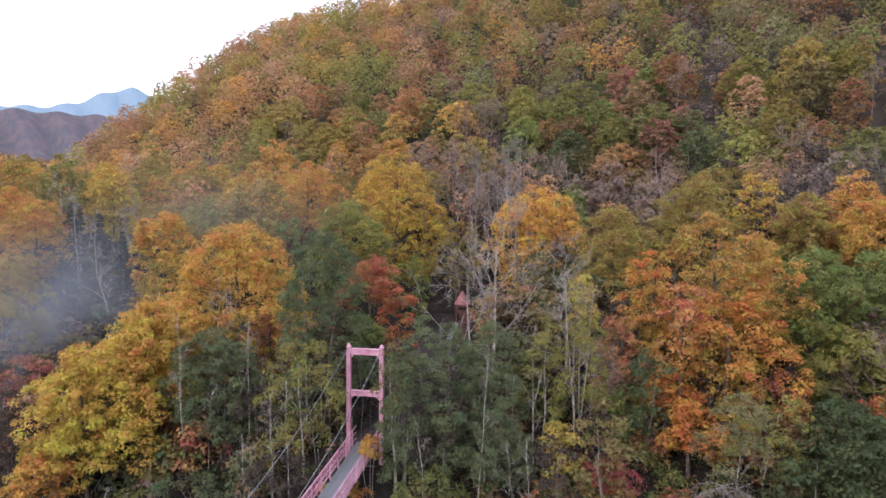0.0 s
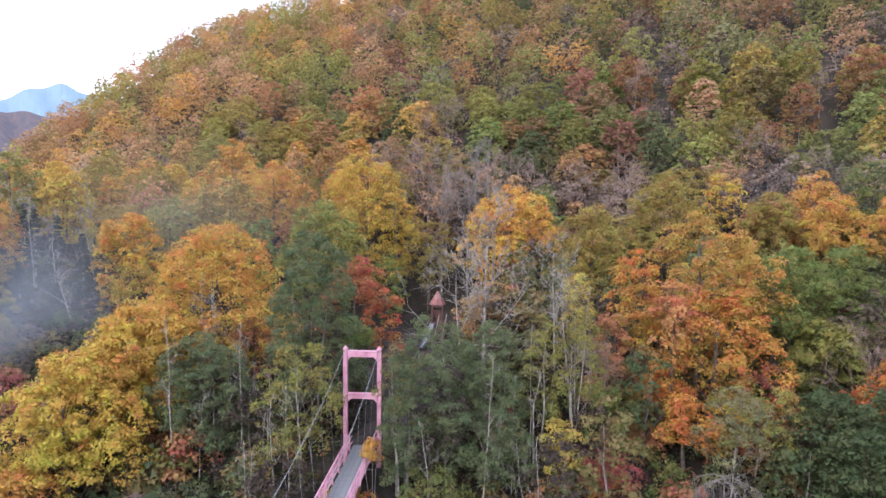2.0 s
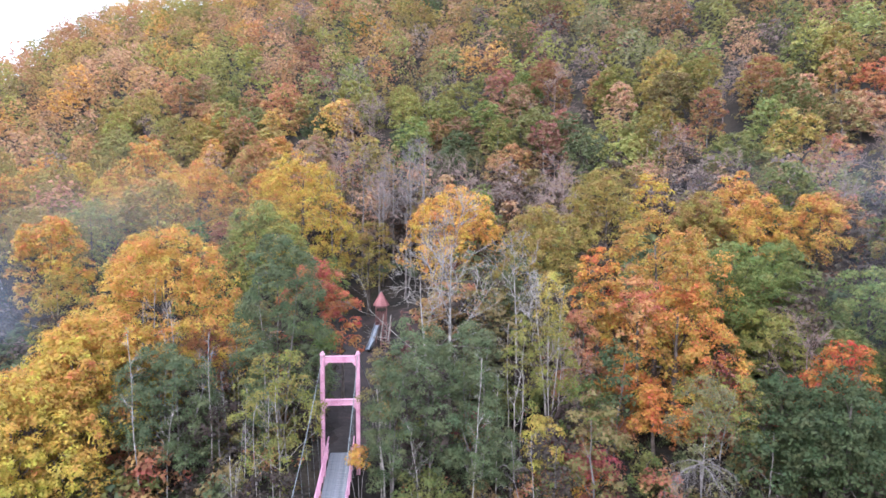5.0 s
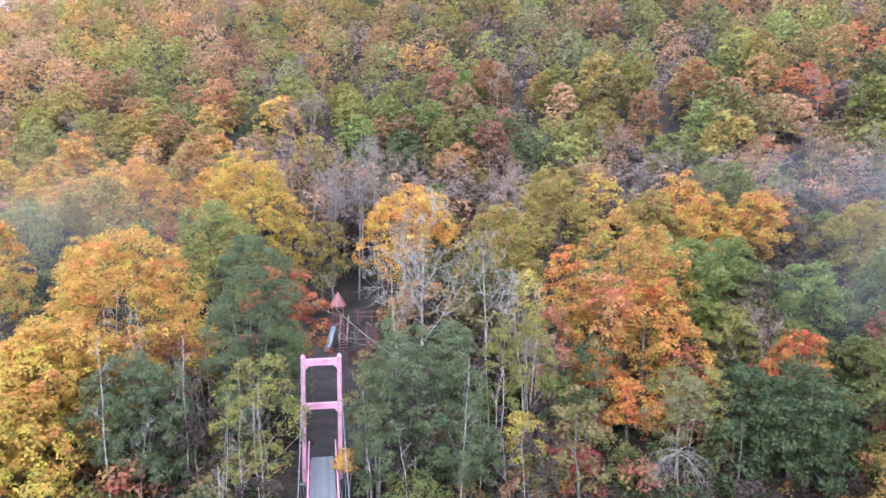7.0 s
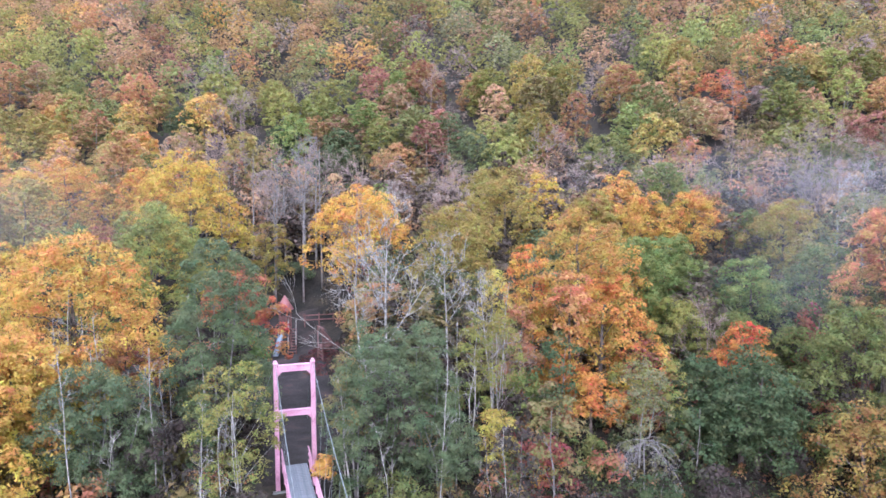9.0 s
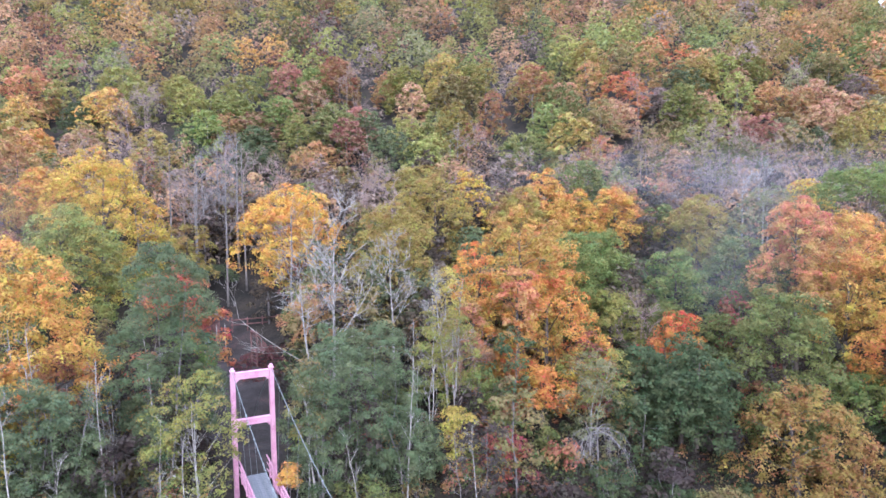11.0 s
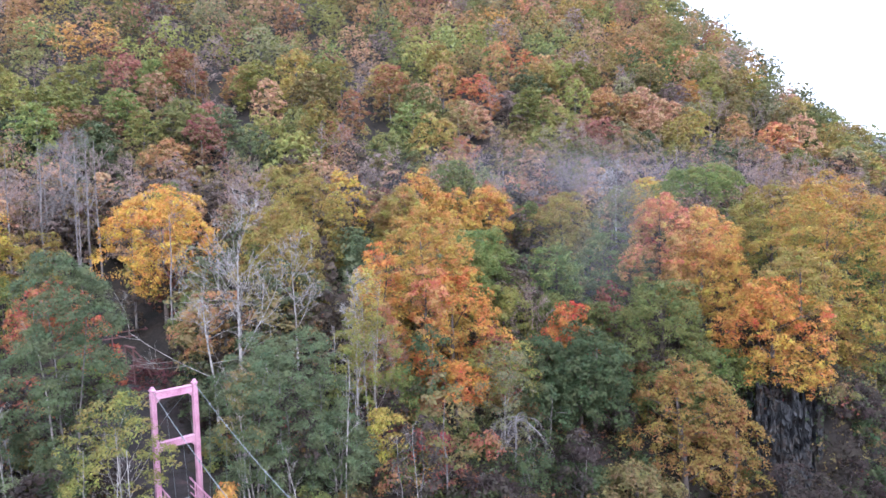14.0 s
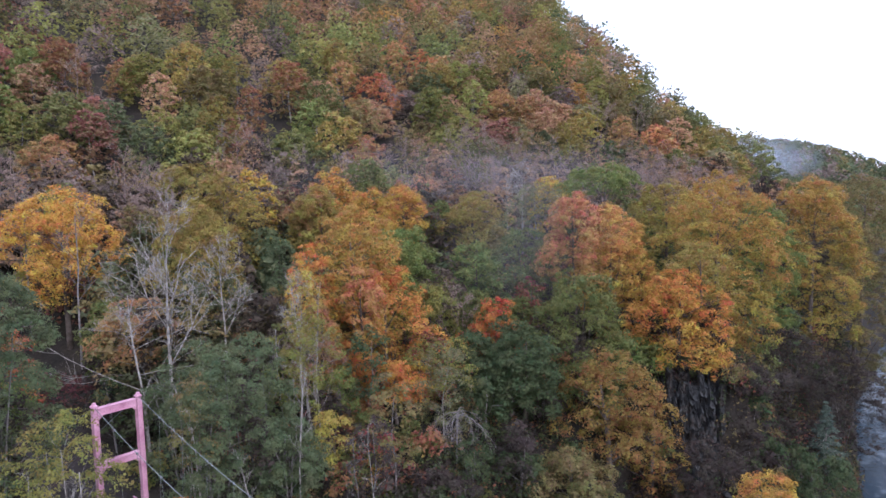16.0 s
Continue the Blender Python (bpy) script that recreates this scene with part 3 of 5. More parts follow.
shrubby_tree("yellow", 14.4, 41.2, 12.0, 15.4, 1.35, 0.15)
shrubby_tree("olive_green", 19.0, 43.0, 10.2, 13.8, 2.0, 0.5)
shrubby_tree("dark_red", 16.5, 44.0, 9.9, 13.0, 1.7, 0.3)
shrubby_tree("rust", 20.1, 44.0, 11.4, 14.4, 1.5, 0.5, airy=True)
maple_tree("olive_green", 18.8, 46.0, 12.1, 16.1, 1.8, 0.6, airy=True)
maple_tree("orange", 21.6, 47.0, 11.9, 17.9, 2.2, 0.4)
alder_tree("grey_green", 7.2, 48.0, 14.8, 19.1, 2.5, 0.3, airy=True)
shrubby_tree("olive_green", 6.5, 38.0, 8.5, 13.1, 2.2, 0.5, airy=True)
shrubby_tree("grey_green", -10.2, 40.0, 5.9, 10.7, 2.9, 0.3, airy=True)
shrubby_tree("orange_gold", 0.7, 38.5, 8.8, 11.7, 2.0, 0.5, airy=True)
shrubby_tree("olive_brown", -4.9, 46.0, 6.0, 12.5, 2.5, 0.5, airy=True)
maple_tree("orange_gold", -21.7, 92.0, 25.4, 34.6, 6.5, 0.4)
oak_tree("olive_gold", -29.8, 84.0, 23.2, 29.3, 5.7, 0.4)
oak_tree("olive_gold", -40.4, 88.0, 18.7, 28.4, 6.0, 0.5)
oak_tree("orange_gold", -30.3, 98.0, 25.0, 32.0, 6.1, 0.4)
maple_tree("coral", 50.2, 42.6, 20.5, 29.0, 3.7, 0.9)
maple_tree("orange_gold", 54.0, 40.6, 17.0, 27.6, 4.2, 0.6)
maple_tree("orange_gold", 60.2, 43.0, 17.2, 27.2, 4.2, 0.5)
oak_tree("orange", 49.6, 31.0, 9.2, 21.4, 5.1, 0.8)
oak_tree("brown_gold", 36.7, 32.0, 7.5, 16.2, 4.9, 0.3, airy=True)
oak_tree("brown_gold", 40.0, 30.0, 4.4, 12.4, 2.9, 0.2, airy=True)
maple_tree("olive_brown", 29.1, 31.5, 4.4, 10.1, 3.8, 0.8)
oak_tree("dark_green", 32.8, 38.0, 7.5, 18.6, 3.5, 0.3)
oak_tree("orange_red", 36.2, 43.0, 13.8, 19.6, 2.0, 0.3, airy=True)
oak_tree("orange_red", 34.4, 44.0, 13.5, 17.4, 1.5, 0.5, airy=True)
oak_tree("dark_green", 35.5, 41.0, 10.1, 16.8, 2.3, 0.3)
oak_tree("amber", 63.5, 32.2, 11.9, 30.8, 7.2, 0.9)
oak_tree("olive_gold", 70.9, 40.9, 20.5, 30.0, 5.8, 0.7)
oak_tree("green", 78.2, 31.3, 12.1, 27.5, 4.7, 0.5)
oak_tree("amber", 89.4, 27.9, 7.0, 30.2, 6.9, 1.0)
oak_tree("olive_brown", 119.1, 26.2, 15.4, 30.0, 7.1, 0.7)
oak_tree("olive_brown", 101.9, 24.2, 0.3, 22.6, 5.8, 0.5)
oak_tree("olive_gold", 52.7, 30.5, 17.4, 23.9, 3.9, 0.5, airy=True)
oak_tree("olive_green", 41.0, 37.0, 11.0, 22.0, 4.6, 0.6)
oak_tree("green", 46.8, 34.0, 8.3, 15.0, 3.3, 0.4)
oak_tree("green", 43.5, 51.0, 14.1, 23.9, 3.6, 0.4)
oak_tree("olive_green", 50.9, 50.0, 11.0, 25.0, 4.6, 0.6)
oak_tree("olive_gold", 58.2, 62.0, 20.8, 29.1, 4.9, 0.5)
birch_tree("olive_grey", 24.5, 40.0, 11.0, 18.1, 2.4, 0.5, airy=True)
oak_tree("green", 72.8, 51.3, 27.8, 32.5, 5.9, 0.2)
shrubby_tree("dark_green", 23.4, 36.4, 8.0, 11.6, 1.7, 0.4, airy=True)
shrubby_tree("dark_green", 27.0, 34.5, 5.5, 10.0, 2.2, 0.3)
shrubby_tree("brown", 21.0, 35.5, 7.0, 9.6, 1.5, 0.4, airy=True)
shrubby_tree("orange_gold", 37.6, 19.9, 4.8, 8.4, 2.3, 0.8)
shrubby_tree("dark_green", 48.2, 18.1, 0.8, 6.6, 3.1, 0.4)
birch_tree("olive_grey", 60.1, 53.5, 24.7, 30.4, 4.3, 0.4, airy=True)
oak_tree("olive_gold", 37.9, 70.0, 21.7, 30.4, 3.7, 0.5)
oak_tree("orange_gold", 48.2, 66.0, 23.7, 30.1, 3.2, 0.4)
oak_tree("olive_gold", 35.1, 93.6, 29.3, 33.9, 5.8, 0.4)
shrubby_tree("rust", 14.0, 39.5, 8.5, 12.2, 1.8, 0.7, airy=True)
shrubby_tree("dark_red", 17.2, 38.5, 8.0, 11.6, 1.9, 0.4, airy=True)
oak_tree("brown_gold", 62.5, 30.5, 7.2, 14.9, 3.7, 0.5, airy=True)
shrubby_tree("brown", 69.9, 25.9, 3.7, 12.6, 4.5, 0.6, airy=True)
shrubby_tree("brown", 53.2, 25.4, 1.2, 10.4, 4.6, 0.3, airy=True)
shrubby_tree("brown", 77.0, 21.3, -0.8, 9.4, 4.4, 0.3, airy=True)
shrubby_tree("brown", 40.6, 25.4, 2.9, 8.8, 3.7, 0.5, airy=True)
oak_tree("orange_gold", -50.9, 74.8, 19.8, 29.1, 4.6, 0.6)
alder_tree("olive_gold", -39.0, 58.3, 16.1, 23.2, 3.1, 0.3, airy=True)
birch_tree("olive_gold", -24.1, 59.4, 14.8, 23.2, 3.0, 0.4, airy=True)
maple_tree("orange_gold", -59.3, 80.8, 22.8, 30.5, 4.2, 0.6)
shrubby_tree("brown", -24.0, 40.2, 8.7, 15.3, 2.4, 0.3, airy=True)
maple_tree("dull_red", -28.6, 47.5, 8.0, 16.0, 3.4, 0.6, airy=True)
alder_tree("olive_brown", -37.6, 58.6, 10.3, 17.3, 3.1, 0.4, airy=True)
maple_tree("gold", -16.9, 46.0, 14.6, 21.1, 3.8, 0.5)
maple_tree("rust", -9.8, 52.0, 15.1, 19.9, 2.0, 0.2, airy=True)
shrubby_tree("green", 17.6, 44.0, 13.3, 16.8, 1.5, 0.4, airy=True)
shrubby_tree("olive_green", 15.0, 40.0, 9.9, 12.7, 2.5, 0.6, airy=True)
shrubby_tree("orange", 17.1, 40.0, 9.9, 12.1, 1.8, 0.3, airy=True)
maple_tree("gold", -18.0, 40.0, 10.7, 19.3, 3.1, 0.9)
shrubby_tree("orange_gold", 2.45, 39.1, 13.2, 14.4, 0.42, 0.2, airy=True)
shrubby_tree("rust", -4.2, 43.0, 9.7, 13.2, 1.1, 0.2, airy=True)
maple_tree("orange", 22.5, 43.0, 13.2, 16.7, 2.0, 0.3)
birch_tree("olive_yellow", 15.4, 43.5, 15.9, 21.4, 1.8, 0.4, airy=True)
birch_tree("yellow", 15.7, 45.2, 19.6, 24.4, 1.15, 0.1)

# bare and thinly leaved trees that stand out
bare_tree(9.0, 52.0, 27.8, 6.6, 0.17, 9, PALE_BARK, 0.42, 3, thin=0.02, label="tall pale leafless tree with ascending branches", rise=1.7)
bare_tree(7.6, 52.6, 24.4, 6.4, 0.13, 10, PALE_BARK, 0.28, 3, (-0.6, 0), -0.015, 0.018, "leafless tree with long low spreading grey branches", 0.35)
bare_tree(14.8, 54.0, 26.2, 3.6, 0.12, 11, PALE_BARK, 0.5, 3, thin=0.017, rise=1.2)
bare_tree(68.0, 61.0, 33.4, 3.2, 0.14, 8, PALE_BARK, 0.6, 3, (0.6, 0), thin=0.018, label="white leafless birch at the hill foot", rise=2.0)
bare_tree(65.2, 61.5, 32.6, 2.6, 0.13, 7, PALE_BARK, 0.6, 3, (-0.4, 0), thin=0.018, label="white leafless birch at the hill foot", rise=2.0)
bare_tree(15.4, 44.6, 24.4, 2.6, 0.10, 11, PALE_BARK, 0.45, 3, thin=0.014)
bare_tree(12.6, 42.0, 19.0, 0.9, 0.075, 7, PALE_BARK, 0.5, 2, label="thin white birch stem with few twigs")
bare_tree(4.1, 39.6, 19.4, 0.9, 0.075, 7, PALE_BARK, 0.5, 2, (-0.4, 0), label="thin white birch stem with few twigs")
bare_tree(-4.2, 46.0, 25.2, 1.4, 0.08, 7, PALE_BARK, 0.6, 2, (-0.5, 0), label="thin white birch stem with few twigs")
bare_tree(3.2, 89.0, 36.0, 4.2, 0.17, 11, GREY_BARK, 0.45, 3)
bare_tree(8.6, 92.0, 38.0, 4.0, 0.17, 11, GREY_BARK, 0.45, 3)
bare_tree(6.8, 96.0, 38.0, 4.2, 0.18, 12, GREY_BARK, 0.45, 3)
for x, y, top, wide, lean in ((-44.2, 74.0, 30.0, 2.4, (-0.4, 0)), (-40.2, 72.0, 28.0, 2.2, (0, 0)), (-51.5, 80.0, 32.0, 3.0, (0.8, 0)), (-47.8, 92.0, 34.0, 3.4, (-1.0, 0)), (-39.0, 78.0, 28.5, 2.0, (-1.5, 0))):
    bare_tree(x, y, top, wide, 0.11, 9, PALE_BARK, 0.45, 3, lean, thin=0.010, label="bare white birch in the dark hollow by the river")
bare_tree(-34.2, 66.0, 23.0, 3.6, 0.13, 9, PALE_BARK, 0.3, 3, (-2.6, 0), thin=0.010, label="leaning pale birch with a bent bare crown")
for i, (x, y) in enumerate(((-2.6, 92), (6.2, 86), (2.8, 86), (9.6, 79), (0.4, 91), (4.6, 93), (-3.2, 88), (8.8, 88), (9.6, 68), (6.9, 90))):
    bare_tree(x, y, ground_z(x, y) + 15.0 + (i * 7 % 5) * 1.2, 3.0, 0.13, 8, GREY_BARK, 0.5, 3)

# ---- the woods between: shared shapes, each tree its own object ----


def wood_proto(seed, rad, tall, low, clump, leaf, per, airy, bark, girth, limbs=9):
    rng = np.random.RandomState(seed)
    q, way = crown_clumps(rng, rad, low, tall, airy, clump)
    rr = clump * rng.uniform(0.65, 1.3, len(q))
    quads = leaf_faces(rng, q, rr, per, leaf, 0.75, way)
    return loose_mesh("crown", quads, LEAF), trunk_mesh(rng, 0.0, q, low, tall, girth, rng.normal(size=2) * 0.3, limbs, bark), quads


MID = [wood_proto(900 + i, r, h, lo, 0.7, 0.26, 21, a, BARK, 0.15) for i, (r, h, lo, a) in enumerate(
    ((4.0, 13.5, 3.0, False), (3.4, 14.0, 3.0, True), (4.6, 13.0, 2.5, False), (3.0, 12.5, 2.5, True), (3.8, 15.0, 4.0, False)))]
SMALL = [wood_proto(930 + i, r, h, lo, 0.55, 0.165, 24, True, GREY_BARK, 0.06, 6) for i, (r, h, lo) in enumerate(((1.7, 6.0, 1.0), (1.4, 7.0, 1.5), (2.1, 5.0, 0.6), (1.2, 5.5, 0.8)))]
HILL = [wood_proto(950 + i, r, h, lo, 0.66, 0.30, 16, a, k, 0.11) for i, (r, h, lo, a, k) in enumerate(
    ((4.1, 10.0, 1.0, True, BARK), (3.5, 11.2, 1.0, True, PALE_BARK), (4.6, 9.6, 0.6, False, BARK), (3.2, 11.4, 1.5, True, GREY_BARK), (3.9, 10.2, 0.8, False, BARK), (4.4, 9.2, 0.6, True, GREY_BARK)))]
THIN = [wood_proto(970 + i, r, h, 1.5, 0.85, 0.19, 13, True, TWIG_BARK, 0.10) for i, (r, h) in enumerate(((3.4, 11.5), (3.9, 10.5), (2.9, 12.0)))]
BARE = [bare_mesh(np.random.RandomState(980 + i), h, 0.085, sp, 10, TWIG_BARK, 0.16, 3, thin=0.014, twigs=8) for i, (h, sp) in enumerate(((10.5, 5.2), (11.5, 4.6), (9.5, 5.4), (10.8, 4.4)))]


COMMON = (0.29, 0.222, 0.125)


def toned(colour, shade, blend):
    """A tree's colour, drawn part of the way to the common tone of the slope."""
    return tuple(((1 - blend) * v + blend * m) * shade for v, m in zip(COLOUR[colour], COMMON))


def put_tree(protos, i, name, label, colour, x, y, size, mix, stretch=1.0, shade=1.0, blend=0.0):
    crown_me, trunk_me, _ = protos[i % len(protos)]
    t = new(name)
    t.matrix_world = pose(x, y, ground_z(x, y) - 0.2, 0, 0, (i * 137.5 + x * 31 + y * 17) % 360) @ Matrix.Diagonal((size, size, size * stretch, 1))
    c = new("crown", crown_me)
    c.color = (*toned(colour, shade, blend), turning(colour, mix))
    c.parent = t
    k = new("trunk", trunk_me)
    k.parent = t
    return tagged(t, label.format(WORDS[colour]), "tree", "trees of the wood")


def put_bare(i, x, y, size, stretch=1.0):
    t = new("bare_tree")
    t.matrix_world = pose(x, y, ground_z(x, y) - 0.2, 0, 0, (i * 97 + x * 13) % 360) @ Matrix.Diagonal((size, size, size * stretch, 1))
    b = new("trunk", BARE[i % len(BARE)])
    b.parent = t
    return tagged(t, "leafless grey tree in the band at the hill foot", "tree", "bare trees at the hill foot")


taken = list(room)


def free(x, y, gap):
    return all((x - a) ** 2 + (y - b) ** 2 > (gap * 0.5 + g * 0.5) ** 2 for a, b, g in taken)


def pick(rng, table):
    names, weights = zip(*table)
    return names[int(np.searchsorted(np.cumsum(weights) / sum(weights), rng.uniform()))]


def foot_y(x):
    """Where the bare band at the foot of the hill runs."""
    return (56 - 0.22 * x) / 0.53


# a cleared strip laid along the sight line from the camera path's start
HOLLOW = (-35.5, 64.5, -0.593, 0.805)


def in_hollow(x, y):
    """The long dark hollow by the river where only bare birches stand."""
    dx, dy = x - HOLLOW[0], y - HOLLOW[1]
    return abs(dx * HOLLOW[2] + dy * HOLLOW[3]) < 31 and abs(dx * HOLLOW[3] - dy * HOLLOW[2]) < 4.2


rng = np.random.RandomState(7)
BANK_MIX = (("olive_gold", 4), ("gold", 2), ("olive_green", 3), ("green", 2), ("orange_gold", 2), ("orange_brown", 1.5), ("rust", 1), ("olive_yellow", 2))
LOW_BANK = (("olive_gold", 3), ("olive_green", 4), ("green", 3), ("olive_brown", 2), ("grey_green", 1.5), ("rust", 0.6))
EAST_BANK = (("olive_brown", 3), ("brown", 3), ("olive_green", 2), ("dark_green", 2), ("brown_gold", 1))
WEST_BANK = (("gold", 3), ("orange_gold", 3), ("olive_gold", 4), ("olive_yellow", 1), ("orange_brown", 1))
count = 0
for gx_ in np.arange(-130, 150, 5.6):
    for gy_ in np.arange(24, 150, 5.6):
        x, y = gx_ + rng.uniform(-2, 2), gy_ + rng.uniform(-2, 2)
        if y > foot_y(x) - (9 if x > 0 else 3) or ground_z(x, y) < 1 or abs(x - 2) < 5 and y < 74 or (-18 < x < 34 and y < 50) or y < 24:
            continue
        if -2.5 < x < 7 and y < 94:
            continue
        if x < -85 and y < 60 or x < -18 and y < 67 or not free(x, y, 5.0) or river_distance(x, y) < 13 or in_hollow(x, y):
            continue
        taken.append((x, y, 5.0))
        near_band = y > foot_y(x) - 14
        if near_band and x > 0 and rng.uniform() < 0.35:
            put_bare(count, x, y, rng.uniform(0.9, 1.15))
        else:
            tall = (0.84 if y > 72 else 0.66) + 0.25 * rng.uniform()
            if -20 < x < 62 and y < foot_y(x) - 14:
                tall *= 0.72
            put_tree(MID, count, "wood_tree", "broadleaf tree with {} autumn leaves in the wood", pick(rng, WEST_BANK if x < -18 else EAST_BANK if x > 62 and y < 46 else LOW_BANK if x < 62 and not near_band else BANK_MIX), x, y, tall, rng.uniform(0.2, 0.7))
        count += 1

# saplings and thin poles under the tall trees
# weighted to brown and dark green, so understory shade sits in the leaf colours
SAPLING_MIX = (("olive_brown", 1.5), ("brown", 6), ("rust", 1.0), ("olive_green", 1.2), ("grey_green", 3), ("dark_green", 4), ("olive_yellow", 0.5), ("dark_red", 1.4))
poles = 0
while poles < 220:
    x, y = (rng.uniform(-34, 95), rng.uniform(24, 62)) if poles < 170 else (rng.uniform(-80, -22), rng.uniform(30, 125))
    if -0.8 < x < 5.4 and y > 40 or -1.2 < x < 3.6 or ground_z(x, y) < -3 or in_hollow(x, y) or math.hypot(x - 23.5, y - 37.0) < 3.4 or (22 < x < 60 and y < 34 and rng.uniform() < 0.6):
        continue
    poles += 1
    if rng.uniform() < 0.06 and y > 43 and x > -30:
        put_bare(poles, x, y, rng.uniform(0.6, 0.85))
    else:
        # one patch takes only dark tones, its shade painted as leaf colour
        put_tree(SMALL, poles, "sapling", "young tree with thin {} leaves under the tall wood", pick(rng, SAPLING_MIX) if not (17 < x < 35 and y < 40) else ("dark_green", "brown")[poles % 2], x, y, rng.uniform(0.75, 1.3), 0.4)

# the band of bare trees along the hill foot
for i in range(230):
    x = rng.uniform(-15, 125)
    y = foot_y(x) + rng.uniform(-9, 8)
    if free(x, y, 3.0):
        taken.append((x, y, 3.0))
        if i % 2:
            put_bare(i, x, y, rng.uniform(0.8, 1.1))
        else:
            put_tree(THIN, i, "thin_tree", "nearly leafless tree with last {} leaves by the hill", pick(rng, (("pink_brown", 4), ("mauve", 4), ("rust", 1), ("olive_brown", 2), ("olive_yellow", 1.2))), x, y, rng.uniform(0.75, 1.05), 0.3)

# ---- the hillside ----
HILL_MIX = (("olive_green", 2.8), ("yellow_green", 4.5), ("olive_brown", 1.2), ("olive_gold", 3.5), ("amber", 2), ("coral", 0.6), ("rust", 2.2), ("olive_yellow", 3.5), ("pink_brown", 4.4), ("green", 1.4), ("dark_green", 1.0), ("orange_brown", 4), ("dull_red", 0.8), ("mauve", 2.2), ("orange_gold", 1.0))
WEST_MIX = (("orange_brown", 4), ("olive_gold", 4), ("olive_yellow", 3), ("pink_brown", 4), ("rust", 2), ("olive_green", 1), ("orange_gold", 2.5))

MID_MIX = (("olive_green", 3), ("yellow_green", 4), ("olive_brown", 2), ("olive_gold", 3), ("rust", 2), ("olive_yellow", 3), ("pink_brown", 3.6), ("green", 2), ("dark_green", 2.2), ("orange_brown", 2.8), ("dull_red", 2), ("dark_red", 0.8), ("mauve", 2.2), ("orange_gold", 1.4))
EAST_MIX = (("pink_brown", 3.5), ("olive_brown", 2), ("orange_brown", 1.2), ("olive_grey", 4), ("coral", 0.5), ("olive_yellow", 2), ("olive_gold", 2), ("olive_green", 3), ("mauve", 1.5))

spots = []


def spot(colour, x, y, reach):
    """A patch of the hillside whose trees have turned alike."""
    spots.append((x, y, max(reach, 3.5), colour))


spot("olive_gold", -52, 143, 9.0)
spot("olive_green", -52, 166, 8.8)
spot("olive_green", -68, 181, 8.2)
spot("olive_yellow", -48, 200, 12.2)
spot("pink_brown", -79, 217, 9.8)
spot("pink_brown", -76, 239, 8.6)
spot("pink_brown", -27, 188, 7.3)
spot("dark_red", -18, 192, 4.9)
spot("dull_red", -15, 173, 4.4)
spot("pink_brown", -8, 176, 4.5)
spot("mauve", 3, 170, 5.8)
spot("orange_brown", 13, 168, 3.6)
spot("olive_gold", 16, 147, 3.5)
spot("dull_red", 10, 140, 3.3)
spot("orange_brown", 15, 132, 4.5)
spot("pink_brown", 27, 160, 5.5)
spot("rust", -24, 150, 5.8)
spot("rust", -24, 138, 4.7)
spot("orange_brown", -34, 153, 4.0)
spot("rust", 1, 130, 4.9)
spot("olive_yellow", -1, 144, 6.1)
spot("dark_green", -13, 140, 4.7)
spot("olive_brown", -7, 126, 5.3)
spot("green", 7, 120, 4.1)
spot("orange_brown", 13, 118, 3.0)
spot("olive_gold", 0, 113, 4.7)
spot("olive_gold", -21, 131, 4.5)
spot("olive_yellow", -30, 126, 5.4)
spot("mauve", -40, 139, 4.9)
spot("dull_red", 36, 115, 4.2)
spot("dull_red", 31, 110, 2.9)
spot("dull_red", 66, 121, 5.6)
spot("green", 67, 136, 3.9)
spot("green", 90, 130, 8.1)
spot("orange_brown", 90, 122, 4.9)
spot("yellow_green", 104, 130, 7.1)
spot("green", 99, 117, 3.9)
spot("orange_red", 91, 112, 2.4)
spot("red_orange", 109, 119, 5.2)
spot("mauve", 90, 104, 5.8)
spot("red_orange", 85, 104, 3.6)
spot("yellow_green", 59, 96, 4.3)
spot("yellow_green", 56, 106, 4.2)
spot("olive_green", 51, 97, 4.6)
spot("yellow_green", 43, 99, 2.7)
spot("rust", 62, 96, 2.9)
spot("rust", 35, 130, 4.6)
spot("orange_brown", 43, 132, 4.1)
spot("olive_yellow", 47, 123, 4.5)
spot("mauve", 55, 125, 3.5)
spot("green", 31, 132, 2.9)
spot("pink_brown", 35, 164, 5.8)
spot("olive_yellow", 44, 150, 6.7)
spot("olive_green", 57, 142, 6.5)
spot("rust", 68, 153, 4.3)
spot("pink_brown", 74, 136, 5.3)
spot("pink_brown", 80, 132, 5.3)
spot("pink_brown", 26, 124, 3.7)
spot("yellow_green", 86, 95, 3.2)
spot("olive_yellow", 81, 96, 3.1)
spot("pink_brown", 78, 110, 4.5)
spot("rust", 69, 93, 4.4)
spot("yellow_green", 78, 83, 3.8)
spot("olive_brown", 69, 85, 4.6)
spot("olive_green", 68, 113, 5.0)
spot("dull_red", 73, 101, 3.1)
spot("olive_yellow", 65, 141, 4.0)
spot("olive_yellow", 21, 137, 4.7)
spot("pink_brown", -79, 200, 7.5)
spot("pink_brown", -86, 239, 8.8)
spot("pink_brown", -72, 238, 8.6)
spot("orange_brown", -72, 175, 6.5)
spot("olive_gold", -46, 145, 7.9)
spot("olive_brown", -69, 159, 7.5)
spot("orange_brown", -74, 153, 5.9)
spot("mauve", -63, 138, 5.3)
spot("orange_gold", -89, 156, 9.4)
spot("orange_brown", -111, 167, 10.4)
spot("olive_green", -38, 177, 9.4)
spot("olive_green", -51, 177, 6.4)
spot("olive_brown", -106, 194, 9.6)
spot("olive_gold", -107, 214, 8.3)
